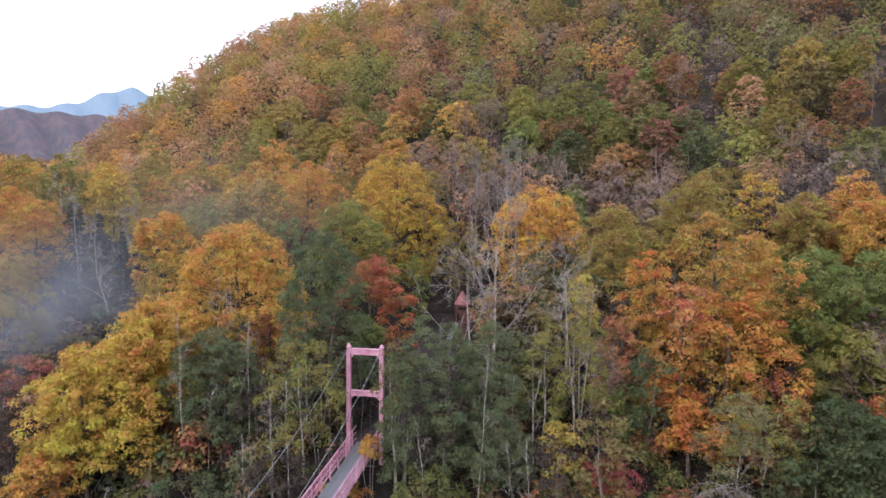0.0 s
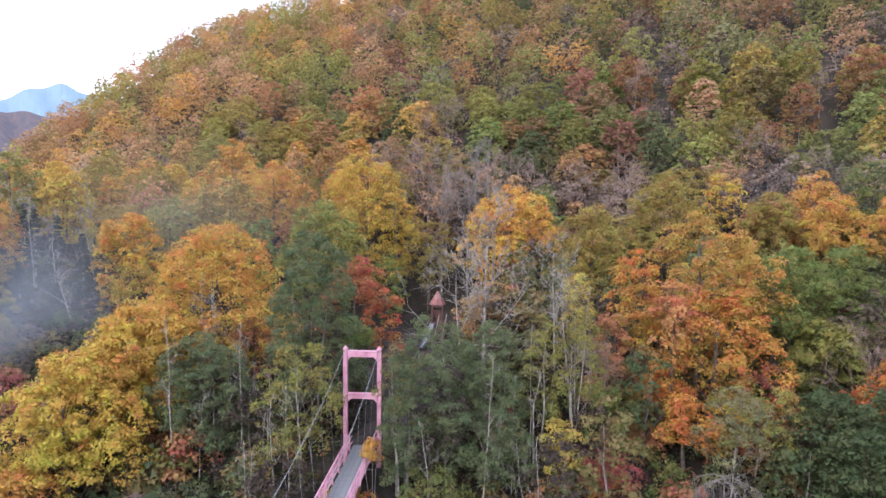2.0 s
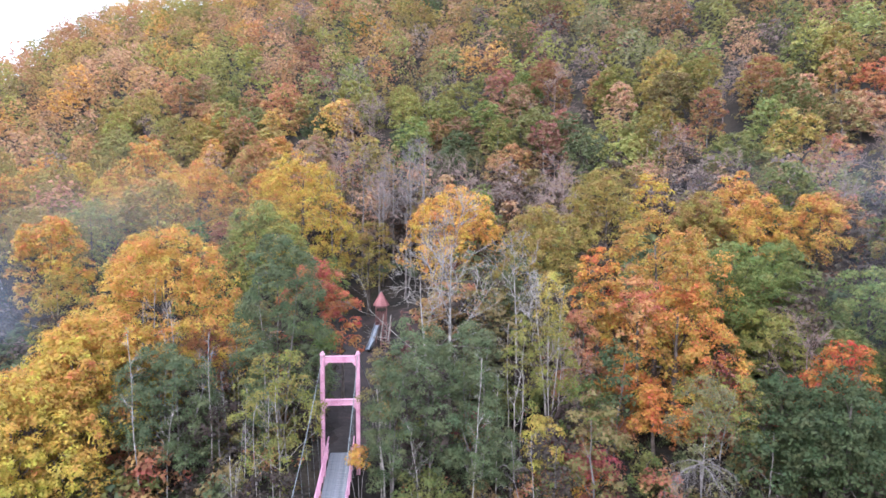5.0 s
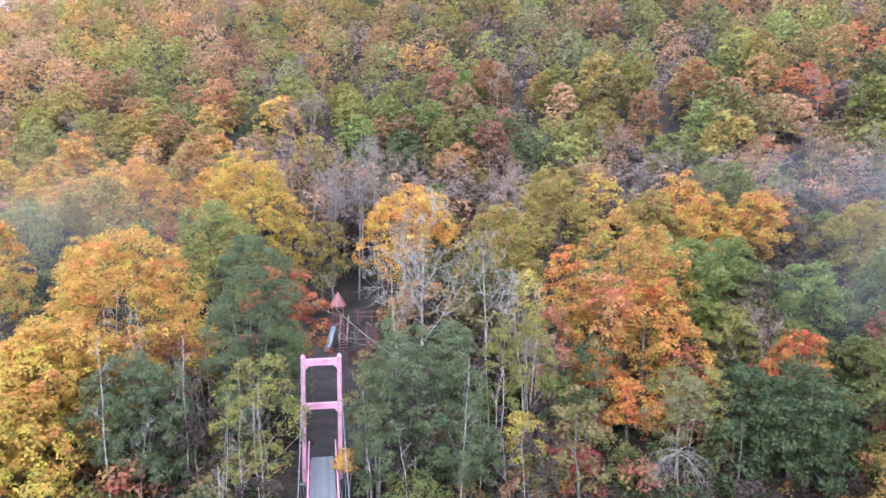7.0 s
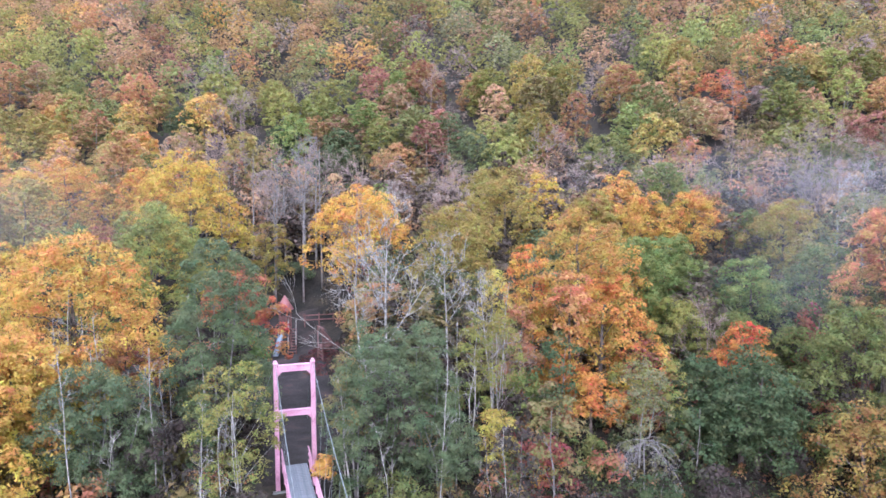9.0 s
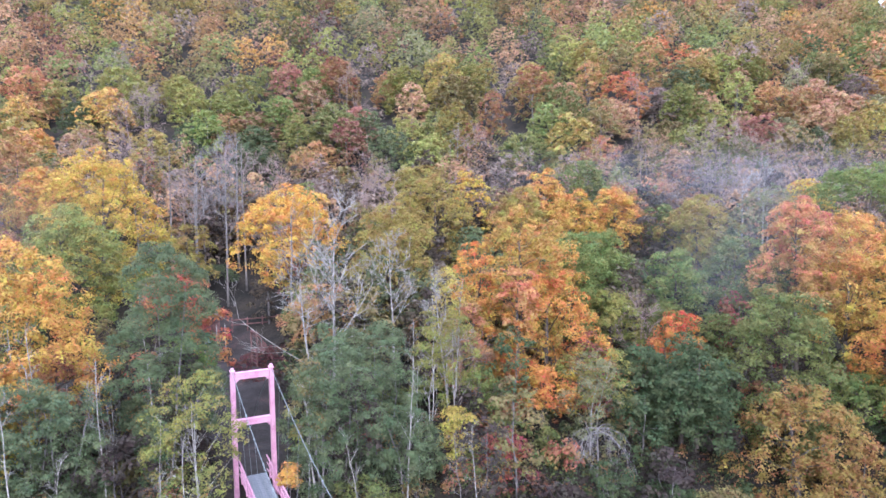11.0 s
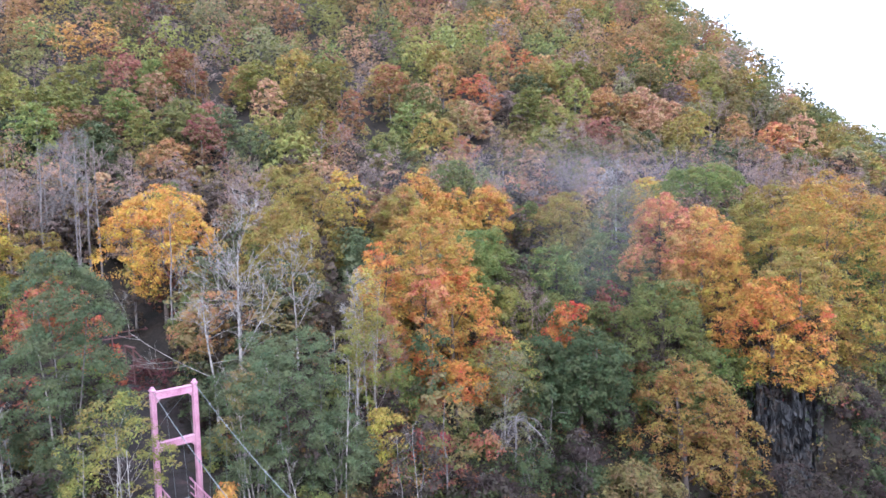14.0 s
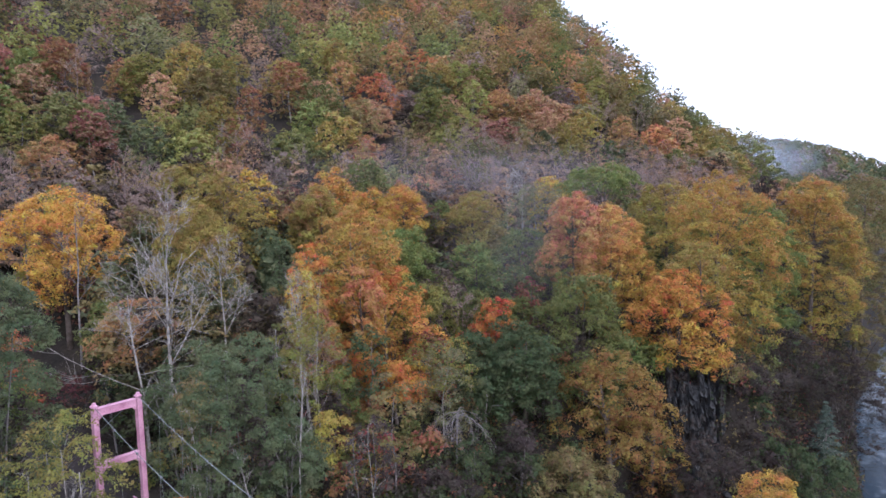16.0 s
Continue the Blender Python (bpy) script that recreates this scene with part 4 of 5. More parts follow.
spot("olive_gold", -57, 166, 6.1)
spot("dull_red", 64, 127, 5.8)
spot("coral", 139, 115, 7.6)
spot("pink_brown", 112, 101, 6.6)
spot("dull_red", 88, 107, 5.1)
spot("orange_brown", 113, 124, 4.7)
spot("green", 122, 122, 6.8)
spot("dull_red", 172, 127, 6.6)
spot("olive_brown", 159, 115, 6.1)
spot("green", 149, 105, 6.4)
spot("mauve", 122, 95, 4.8)
spot("pink_brown", 117, 85, 5.1)
spot("dark_green", 169, 100, 7.3)
spot("dark_green", 159, 84, 8.0)
spot("dark_green", 142, 73, 5.7)
spot("dark_green", 197, 123, 8.2)
spot("olive_gold", 137, 64, 5.4)
spot("olive_gold", 138, 58, 5.4)
spot("pink_brown", 133, 68, 4.0)
spot("olive_gold", 116, 74, 6.1)
spot("olive_green", 110, 66, 6.9)
spot("dark_green", 100, 73, 5.5)
spot("dull_red", 96, 81, 3.5)
spot("olive_green", 84, 82, 4.6)
spot("olive_brown", 137, 81, 6.3)
spot("yellow_green", 106, 132, 7.4)
spot("dull_red", 88, 97, 4.0)
spot("pink_brown", 99, 91, 4.7)
spot("rust", 114, 110, 5.5)
spot("olive_gold", 142, 92, 6.0)
spot("olive_green", 172, 113, 7.2)


def spot_colour(x, y, otherwise):
    best = min(spots, key=lambda s: math.hypot(x - s[0], y - s[1]) / s[2])
    return best[3] if math.hypot(x - best[0], y - best[1]) < best[2] * 0.95 and (x * 7.3 + y * 3.1) % 1 > 0.42 else otherwise


far_v, far_c = [], []


def far_tree(rng, x, y, colour, size, stretch=1.0, protos=HILL, swell=1.55, sprays=520):
    """One tree of the joined far woods: only the larger sprays of a crown."""
    quads = protos[rng.randint(len(protos))][2]
    q = quads[rng.permutation(len(quads))[:sprays]]
    mid = q.mean(1, keepdims=True)
    q = mid + (q - mid) * swell
    a = rng.uniform(0, 2 * np.pi)
    c, s = math.cos(a), math.sin(a)
    q = q @ np.array([[c, s, 0], [-s, c, 0], [0, 0, stretch]]) * size + np.array([x, y, ground_z(x, y) - 0.3])
    far_v.append(q)
    # trees west of -30 are brightened, warmer light there put into their colour
    far_c.append(np.tile(np.array([*toned(colour, rng.uniform(0.82, 1.36) if x > -30 else rng.uniform(1.0, 1.5), rng.uniform(0.0, 0.25)), 1.0]), (len(q) * 3, 1)))


hill_count = 0
for gx_ in np.arange(-150, 240, 5.4):
    for gy_ in np.arange(40, 345, 5.4):
        x, y = gx_ + rng.uniform(-2.0, 2.0), gy_ + rng.uniform(-2.0, 2.0)
        up = canopy_plane(x, y)
        over = (x - 155) * 0.807 - (y - 56) * 0.59
        if y < foot_y(x) + (4 if x > 0 else 3) or up > 128 or x < -136 or over > 14 or not free(x, y, 4.8 if x < 105 else 3.8):
            continue
        taken.append((x, y, 4.8 if x < 105 else 3.8))
        colour = spot_colour(x, y, pick(rng, WEST_MIX if x < -30 else HILL_MIX if x < 5 else MID_MIX if x < 50 or rng.uniform() < 0.4 else EAST_MIX))
        size, st = rng.uniform(0.82, 1.25), rng.uniform(0.78, 1.0)
        if over > 4 and x > 70:
            colour, size = ("dark_green", "olive_green", "grey_green", "olive_grey")[rng.randint(4)], size * 1.25
        if up < 58 and -60 < x < 160 and hill_count < 600:
            hill_count += 1
            if rng.uniform() < (0.55 if colour == "mauve" else 0.08):
                put_bare(hill_count, x, y, size * 0.9)
            else:
                put_tree(HILL, hill_count, "hillside_tree", "broadleaf tree with {} autumn leaves on the hillside", colour, x, y, size, rng.uniform(0.3, 0.8), st, rng.uniform(0.88, 1.36) if x < 5 else rng.uniform(0.76, 1.42), rng.uniform(0.0, 0.25) if x < 5 else rng.uniform(0.0, 0.12))
        else:
            far_tree(rng, x, y, colour, size, st)

# the low growth along the hill foot and under the wood
for i in range(620):
    if i < 200:
        x, y = rng.uniform(8, 66), rng.uniform(50, 84)
        colour = pick(rng, SAPLING_MIX)
    else:
        x = rng.uniform(-40, 140)
        y = foot_y(x) + rng.uniform(-11, 7)
        colour = pick(rng, (("mauve", 3), ("pink_brown", 2), ("brown", 3), ("olive_brown", 2)))
    far_tree(rng, x, y, colour, rng.uniform(0.9, 1.6), 1.0, SMALL, 1.5)

# young growth between the hillside trees, and brown brush in the hollow
for i in range(650):
    if i < 300:
        x, y = rng.uniform(-60, 165), rng.uniform(75, 190)
        if y < foot_y(x) + 2 or canopy_plane(x, y) > 70 or (x - 155) * 0.807 - (y - 56) * 0.59 > 10:
            continue
        r, tone = rng.uniform(1.6, 2.6), toned(pick(rng, (("olive_brown", 4), ("olive_green", 3), ("pink_brown", 2), ("rust", 1.5), ("mauve", 2))), 0.9, 0.2)
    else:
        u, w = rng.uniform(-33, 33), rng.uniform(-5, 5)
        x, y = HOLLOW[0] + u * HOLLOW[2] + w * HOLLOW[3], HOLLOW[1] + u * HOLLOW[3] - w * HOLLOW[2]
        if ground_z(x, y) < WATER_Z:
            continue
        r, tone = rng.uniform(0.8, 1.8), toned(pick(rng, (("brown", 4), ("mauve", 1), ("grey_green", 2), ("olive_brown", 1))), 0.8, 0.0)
    q = leaf_faces(rng, np.array([[x, y, ground_z(x, y) + r * 0.6]]), np.array([r]), 60, 0.45, 0.9)
    far_v.append(q)
    far_c.append(np.tile(np.array([*tone, 1.0]), (len(q) * 3, 1)))

# woods west of the river and on the low ridge beyond the bend
for i in range(3600):
    a, d = radians(rng.uniform(-60, -22)), rng.uniform(85, 520)
    x, y = d * math.sin(a), d * math.cos(a)
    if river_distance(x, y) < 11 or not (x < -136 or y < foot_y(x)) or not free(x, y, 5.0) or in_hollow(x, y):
        continue
    taken.append((x, y, 5.0))
    colour = pick(rng, (("orange_brown", 4), ("rust", 3), ("pink_brown", 2), ("olive_gold", 3), ("olive_brown", 3), ("orange_gold", 2)))
    if d < 190:
        far_tree(rng, x, y, colour, rng.uniform(0.9, 1.3))
    else:
        q = leaf_faces(rng, np.array([[x, y, ground_z(x, y) + 3.0]]), np.array([4.0]), 48, 1.3, 1.1)
        far_v.append(q)
        far_c.append(np.tile(np.array([*toned(colour, rng.uniform(0.8, 1.1), 0.1), 1.0]), (len(q) * 3, 1)))
for i in range(3400):
    a, d = radians(rng.uniform(67, 88)), rng.uniform(165, 500)
    x, y = d * math.sin(a), d * math.cos(a)
    if river_distance(x, y) > 24 and free(x, y, 4.4):
        taken.append((x, y, 4.4))
        tip = rng.uniform() < 0.12
        q = leaf_faces(rng, np.array([[x, y, ground_z(x, y) + 2.2]]), np.array([3.4]), 42, 1.35, 1.6 if tip else 1.05)
        far_v.append(q)
        # greyed mix: distance haze over the ridge is put into the leaf tones
        far_c.append(np.tile(np.array([*toned(pick(rng, (("dark_green", 3), ("grey_green", 3), ("olive_green", 1), ("mauve", 3), ("olive_brown", 3))), rng.uniform(0.8, 1.1), 0.05), 1.0]), (len(q) * 3, 1)))

fv = np.concatenate(far_v)
far_me = loose_mesh("far_woods", fv, FAR_LEAF)
att = far_me.attributes.new("tint", "FLOAT_COLOR", "CORNER")
att.data.foreach_set("color", np.concatenate(far_c).astype(np.float32).ravel())
tagged(new("far_woods", far_me), "dense autumn forest covering the upper hillside", "forest", kind="stuff")

# ---- the suspension footbridge ----
BX0, BX1, BY = 0.0, 2.3, 42.7
DECK_Z = 12.45
BRIDGE_END = -9.0


def deck_z(y):
    return DECK_Z - 0.9 * (1 - ((y - 17) / (BY - 17)) ** 2)


def cable_z(y):
    return 15.0 + 4.3 * ((y - 18) / (BY - 18)) ** 2


bridge = new("suspension_footbridge")
tagged(bridge, "pink-painted steel suspension footbridge with a grey plank deck", "bridge")


def strip(path, radius, sides=6):
    v, f = tube(path, [radius] * len(path), sides)
    return v, f


def raw(name, v, f, mat, parent, label=""):
    ob = new(name, mesh_from(name, v, f, mat))
    ob.parent = parent
    return tagged(ob, label)


foot = 10.2
tower = part("tower_base", box_bm((3.0, 0.9, 1.4), (1.15, BY, foot + 0.3), 0.06), CONCRETE, bridge, "grey concrete footing")
for x in (BX0, BX1):
    leg = part("tower_leg", box_bm((0.22, 0.26, 19.3 - foot), (x, BY, (19.3 + foot) / 2), 0.03), PINK, bridge)
    part("leg_cap", box_bm((0.30, 0.36, 0.10), (x, BY, 19.33), 0.02), PINK, leg)
    bm = bmesh.new()
    bmesh.ops.create_cone(bm, cap_ends=True, segments=10, radius1=0.13, radius2=0.085, depth=0.14, matrix=Matrix.Translation((x, BY, 19.45)))
    part("cable_saddle", bm, PINK, leg)
    for sx in (-1, 1):
        part("leg_flange", box_bm((0.04, 0.34, 19.1 - foot), (x + sx * 0.115, BY, (19.1 + foot) / 2), 0.01), PINK, leg)
for z, h in ((19.02, 0.36), (16.15, 0.32)):
    beam = part("cross_beam", box_bm((BX1 - BX0 - 0.3, 0.24, h), (1.15, BY, z), 0.02), PINK, bridge)
    for s in (-1, 1):
        part("beam_flange", box_bm((BX1 - BX0 - 0.3, 0.34, 0.04), (1.15, BY, z + s * h / 2), 0.0), PINK, beam)
    for x, s in ((BX0 + 0.15, 1), (BX1 - 0.15, -1)):
        bm = bmesh.new()
        vs = [bm.verts.new(p) for yy in (BY - 0.06, BY + 0.06) for p in ((x, yy, z - h / 2), (x + s * 0.3, yy, z - h / 2), (x, yy, z - h / 2 - 0.3))]
        for f in ((0, 1, 2), (5, 4, 3), (0, 3, 4, 1), (1, 4, 5, 2), (2, 5, 3, 0)):
            bm.faces.new([vs[i] for i in f])
        part("gusset", bm, PINK, beam)

plank_me = mesh_of("plank", box_bm((1.5, 0.205, 0.05), (0, 0, 0), 0.006), PLANK)
for i, y in enumerate(np.arange(BY + 0.6, BRIDGE_END, -0.23)):
    p = new("plank", plank_me)
    p.matrix_world = pose(1.15 + 0.012 * math.sin(i * 5.1), y, deck_z(y) + 0.006 * math.sin(i * 2.7), 0, 0, 0.5 * math.sin(i * 3.3))
    p.parent = bridge
ys = np.arange(BY + 0.7, BRIDGE_END - 0.1, -2.4)
for x in (0.45, 1.85):
    v, f = strip([(x, y, deck_z(y) - 0.14) for y in ys], 0.09, 4)
    raw("deck_beam", v, f, PINK, bridge)
for x, out in ((0.3, -1), (2.0, 1)):
    rail = None
    for dz, r in ((1.08, 0.045), (0.62, 0.028), (0.2, 0.028)):
        v, f = strip([(x, y, deck_z(y) + dz) for y in ys], r, 6)
        ob = raw("railing" if rail is None else "rail", v, f, PINK, rail or bridge, "pink steel handrail" if rail is None else "")
        rail = rail or ob
    for y in np.arange(BY - 0.1, BRIDGE_END, -1.6):
        part("rail_post", box_bm((0.07, 0.07, 1.2), (x, y, deck_z(y) + 0.48), 0.008), PINK, rail)
    # the infill of thin upright bars, one sheet of bars for each side
    bars = [strip([(x, y, deck_z(y) + 0.2), (x, y, deck_z(y) + 1.06)], 0.010, 3) for y in np.arange(BY - 0.2, BRIDGE_END, -0.13)]
    v, f = join(bars)
    tagged(raw("railing_infill", v, f, PINK, rail), kind="stuff")
for x in (BX0, BX1):
    cy = np.linspace(BY, BRIDGE_END + 2, 40)
    v, f = strip([(x, y, cable_z(y)) for y in cy], 0.019, 6)
    cable = raw("main_cable", v, f, CABLE, bridge, "grey steel main cable")
    back = [(x, BY, 19.3), (x + (x - 1.15) * 0.4, BY + 7, 15.4), (x + (x - 1.15) * 0.9, BY + 14, ground_z(x, BY + 14) - 0.2)]
    v, f = strip(back, 0.019, 6)
    raw("backstay", v, f, CABLE, bridge)
    for y in np.arange(BY - 2.2, BRIDGE_END + 3, -2.2):
        xr = 0.3 if x < 1 else 2.0
        v, f = strip([(x, y, cable_z(y)), (xr, y, deck_z(y) + 0.0)], 0.007, 4)
        raw("hanger", v, f, CABLE, cable)
        part("clamp", box_bm((0.075, 0.12, 0.1), (x, y, cable_z(y)), 0.015), CABLE, cable)

# ---- the clearing behind the bridge ----
bm = bmesh.new()
pv = []
for j, y in enumerate(np.linspace(43.3, 84, 36)):
    w = 1.2 + 2.6 * max(0, min(1, (y - 48) / 12)) + 0.25 * math.sin(j * 1.7)
    cx = 1.15 + 1.25 * max(0, min(1, (y - 44) / 8)) + 0.2 * math.sin(j * 0.9)
    ramp_up = max(0, min(1, (51 - y) / 7.5))
    row = []
    for s in (-1.9, -1, -0.33, 0.33, 1, 1.9):
        g = ground_z(cx + s * w, y)
        top = g + 0.2 + max(0, DECK_Z - 0.1 - g) * ramp_up
        row.append(bm.verts.new((cx + s * w, y, g - 0.3 if abs(s) > 1.5 else top)))
    pv.append(row)
for a, b2 in zip(pv, pv[1:]):
    for i in range(5):
        bm.faces.new((a[i], a[i + 1], b2[i + 1], b2[i]))
bm.faces.new(pv[0])
tagged(new("pavement", mesh_of("pavement", bm, EARTH)), "trodden reddish earth path and clearing behind the bridge", "path", kind="structure")


def play_tower(x, y):
    t = new("play_tower")
    z = ground_z(x, y)
    t.matrix_world = pose(x, y, z) @ Matrix.Diagonal((1, 1, 1.36, 1))
    for sx in (-0.6, 0.6):
        for sy in (-0.6, 0.6):
            part("post", box_bm((0.11, 0.11, 3.5), (sx, sy, 1.7), 0.01), DARK_WOOD, t)
    part("platform", box_bm((1.4, 1.4, 0.1), (0, 0, 1.75), 0.01), DARK_WOOD, t)
    for s in (-1, 1):
        for k in range(6):
            part("side_board", box_bm((0.05, 0.16, 0.75), (s * 0.63, -0.5 + k * 0.2, 2.15), 0.01), DARK_WOOD, t)
    for k in range(4):
        part("back_board", box_bm((0.26, 0.05, 0.95), (-0.45 + k * 0.3, 0.63, 2.25), 0.01), DARK_WOOD, t)
    for sy in (-0.6, 0.6):
        part("top_rail", box_bm((1.3, 0.09, 0.12), (0, sy, 3.2), 0.01), DARK_WOOD, t)
    bm = bmesh.new()
    bmesh.ops.create_cone(bm, cap_ends=True, segments=8, radius1=0.98, radius2=0.06, depth=1.15, matrix=Matrix.Translation((0, 0, 3.9)))
    part("roof", bm, RED_ROOF, t, "faded red pointed roof")
    sl = [(-0.45, -0.7, 1.72), (-0.68, -1.7, 1.3), (-1.1, -3.2, 0.45), (-1.32, -4.0, 0.25), (-1.4, -4.5, 0.25)]
    bm = bmesh.new()
    prev = None
    for p in sl:
        ring = [bm.verts.new((p[0] + dx, p[1], p[2] + dz)) for dx, dz in ((-0.27, 0.2), (-0.24, 0.2), (-0.24, 0.0), (0.24, 0.0), (0.24, 0.2), (0.27, 0.2), (0.27, -0.05), (-0.27, -0.05))]
        if prev:
            for i in range(8):
                bm.faces.new((prev[i], prev[(i + 1) % 8], ring[(i + 1) % 8], ring[i]))
        prev = ring
    part("slide", bm, STEEL_SHEET, t, "pale metal slide")
    for s in (-0.42, 0.42):
        v, f = tube([(0.72 + s, -0.7, 1.8), (0.38 + s, -3.6, 0.0)], [0.06, 0.06], 4)
        stringer = raw("stair_side", v, f, DARK_WOOD, t)
        v, f = tube([(0.72 + s, -0.7, 2.6), (0.38 + s, -3.6, 0.85)], [0.045, 0.045], 5)
        raw("hand_rail", v, f, PALE_BARK, t)
        for k in (0.02, 0.5, 0.98):
            part("rail_support", box_bm((0.06, 0.06, 0.85), (0.72 + s - 0.34 * k, -0.7 - 2.9 * k, 2.2 - 1.78 * k), 0.005), DARK_WOOD, t)
    for k in range(10):
        q = k / 9
        part("tread", box_bm((0.86, 0.24, 0.05), (0.72 - 0.34 * q, -0.75 - 2.8 * q, 1.72 - 1.65 * q), 0.008), DARK_WOOD, t)
    return tagged(t, "wooden play tower with red pointed roof, slide and stairs", "playground")


play_tower(3.2, 77.0)


def rail_fence(x0, x1, y):
    f = new("rail_fence")
    z = ground_z((x0 + x1) / 2, y)
    f.location = ((x0 + x1) / 2, y, z)
    half = (x1 - x0) / 2
    for k in range(4):
        part("post", box_bm((0.14, 0.14, 1.6), (-half + k * half * 2 / 3, 0, 0.55), 0.02), DARK_WOOD, f)
    for h in (0.6, 1.15):
        part("rail", box_bm((2 * half + 0.4, 0.07, 0.14), (0, -0.11, h), 0.02), DARK_WOOD, f)
    return tagged(f, "low dark wooden rail fence at the clearing", "fence")


rail_fence(5.6, 10.6, 79.5)


def climbing_frame(x, y):
    f = new("climbing_frame")
    f.matrix_world = pose(x, y, ground_z(x, y), 0, 0, 12)
    for sy in (-0.7, 0.7):
        part("post", box_bm((0.12, 0.12, 3.7), (-0.5, sy, 1.65), 0.015), DARK_WOOD, f)
        v, g = tube([(-0.45, sy, 3.3), (0.4, sy, 2.2), (1.3, sy, -0.1)], [0.07, 0.07, 0.07], 6)
        raw("leg", v, g, DARK_WOOD, f)
    part("beam", box_bm((0.16, 1.9, 0.16), (-0.45, 0, 3.45), 0.02), DARK_WOOD, f)
    part("platform", box_bm((0.9, 1.3, 0.1), (-0.05, 0, 1.55), 0.015), DARK_WOOD, f)
    for k in range(4):
        part("rung", box_bm((0.08, 1.3, 0.08), (-0.52, 0, 0.35 + 0.36 * k), 0.01), DARK_WOOD, f)
    for k in range(3):
        part("side_board", box_bm((0.9, 0.05, 0.2), (-0.05, -0.68, 1.75 + 0.27 * k), 0.01), DARK_WOOD, f)
    bm = bmesh.new()
    prev = None
    for p in ((0.4, 1.58), (1.1, 1.25), (1.9, 0.6), (2.6, 0.25), (3.1, 0.2)):
        ring = [bm.verts.new((p[0], dy, p[1] + dz)) for dy, dz in ((-0.3, 0.18), (-0.27, 0.18), (-0.27, 0.0), (0.27, 0.0), (0.27, 0.18), (0.3, 0.18), (0.3, -0.04), (-0.3, -0.04))]
        if prev:
            for i in range(8):
                bm.faces.new((prev[i], prev[(i + 1) % 8], ring[(i + 1) % 8], ring[i]))
        prev = ring
    part("slide", bm, DARK_WOOD, f, "dark worn slide chute")
    return tagged(f, "dark wooden climbing frame with a short slide", "playground")


climbing_frame(6.6, 69.5)
rng = np.random.RandomState(12)
k = 380
ra, rr = rng.uniform(0, 6.28, k), rng.uniform(0, 1, k) ** 0.5
rx, ry = 7.2 + np.cos(ra) * rr * 3.2, 69.5 + np.sin(ra) * rr * 5.0
litter = loose_mesh("leaf_litter", leaf_faces(rng, np.stack([rx, ry, land(rx, ry) + 0.22], -1), np.full(k, 0.35), 16, 0.12, 0.06), LEAF)
heap = tagged(new("leaf_litter", litter), "fallen dark red leaves covering the ground", "fallen leaves", kind="stuff")
heap.color = (0.15, 0.055, 0.055, 0.2)

# ---- the cliff over the river ----


def cliff(x, y, z, wide, high, turn, seed):
    """A broken rock face: upright joints, ledges, a ragged rim, its flanks running back into the bank."""
    rng = np.random.RandomState(seed)
    c = new("rock_crag")
    c.matrix_world = pose(x, y, z, 0, 0, turn)
    cols, rows = 64, 44
    joint = np.cumsum(rng.uniform(size=cols) < 0.3)
    step = rng.uniform(-0.4, 0.4, cols + 1)[joint]
    top = high * (1 - 0.16 * rng.uniform(size=cols + 1)[joint])
    bm = bmesh.new()
    grid = []
    for j in range(rows):
        s = j / (rows - 1)
        line = []
        for i in range(cols):
            u = (i / (cols - 1) - 0.5) * 2
            ledge = 0.3 * math.sin(joint[i] * 5.3 + int(s * 11 + 2 * math.sin(joint[i] * 3.1)) * 2.7)
            out = -2.4 * (1 - s) ** 1.4 + step[i] + ledge + 3.4 * u ** 4 + rng.normal() * 0.12
            line.append(bm.verts.new((u * wide / 2 + rng.normal() * 0.03, out, top[i] * s + rng.normal() * 0.08)))
        grid.append(line)
    grid.append([bm.verts.new((v.co.x * 0.9, v.co.y + 3.5, v.co.z + 0.2)) for v in grid[-1]])
    for a, b2 in zip(grid, grid[1:]):
        for i in range(cols - 1):
            bm.faces.new((a[i], a[i + 1], b2[i + 1], b2[i]))
    part("rock_face", bm, ROCK, c)
    for i in range(26):
        h = rng.uniform(0.5, 1.8)
        bm = bmesh.new()
        bmesh.ops.create_cone(bm, cap_ends=True, segments=6, radius1=0.34, radius2=0.24, depth=h)
        for v in bm.verts:
            v.co += Vector(rng.normal(size=3) * 0.08)
        bmesh.ops.transform(bm, matrix=Matrix.Translation((rng.uniform(-0.45, 0.45) * wide, -2.7 - rng.uniform(0, 0.6), rng.uniform(0.2, 2.2))) @ pose(0, 0, 0, rng.normal() * 25, rng.normal() * 25, rng.uniform(0, 60)), verts=bm.verts[:])
        part("rock_block", bm, ROCK, c)
    return tagged(c, "grey jointed rock crag dropping to the river", "cliff")


cliff(46.8, 28.6, 0.6, 7.0, 12.4, -60, 3)

# ---- a dead bent crown ----
rng = np.random.RandomState(77)
dead = new("dead_tree")
DX, DY, DTOP = 23.3, 37.6, 13.6
dead.location = (DX, DY, ground_z(DX, DY))
rise = DTOP - ground_z(DX, DY)
pieces = [tube([(0.3, 0.5, -0.6), (0.25, 0.3, rise * 0.4), (0.05, 0.1, rise * 0.8), (0, 0, rise)], [0.07, 0.055, 0.04, 0.03], 7)]
for i in range(11):
    a = i * 0.57 + rng.uniform(-0.25, 0.25)
    w = np.array([math.cos(a), math.sin(a) * 0.85, 0.1 + 0.7 * rng.uniform()])
    branch_pieces(rng, (0, 0, rise - 0.5 * rng.uniform()), w / np.linalg.norm(w), rng.uniform(2.0, 3.2), 0.026, 2, -0.36, pieces, 0.007, 3)
v, f = join(pieces)
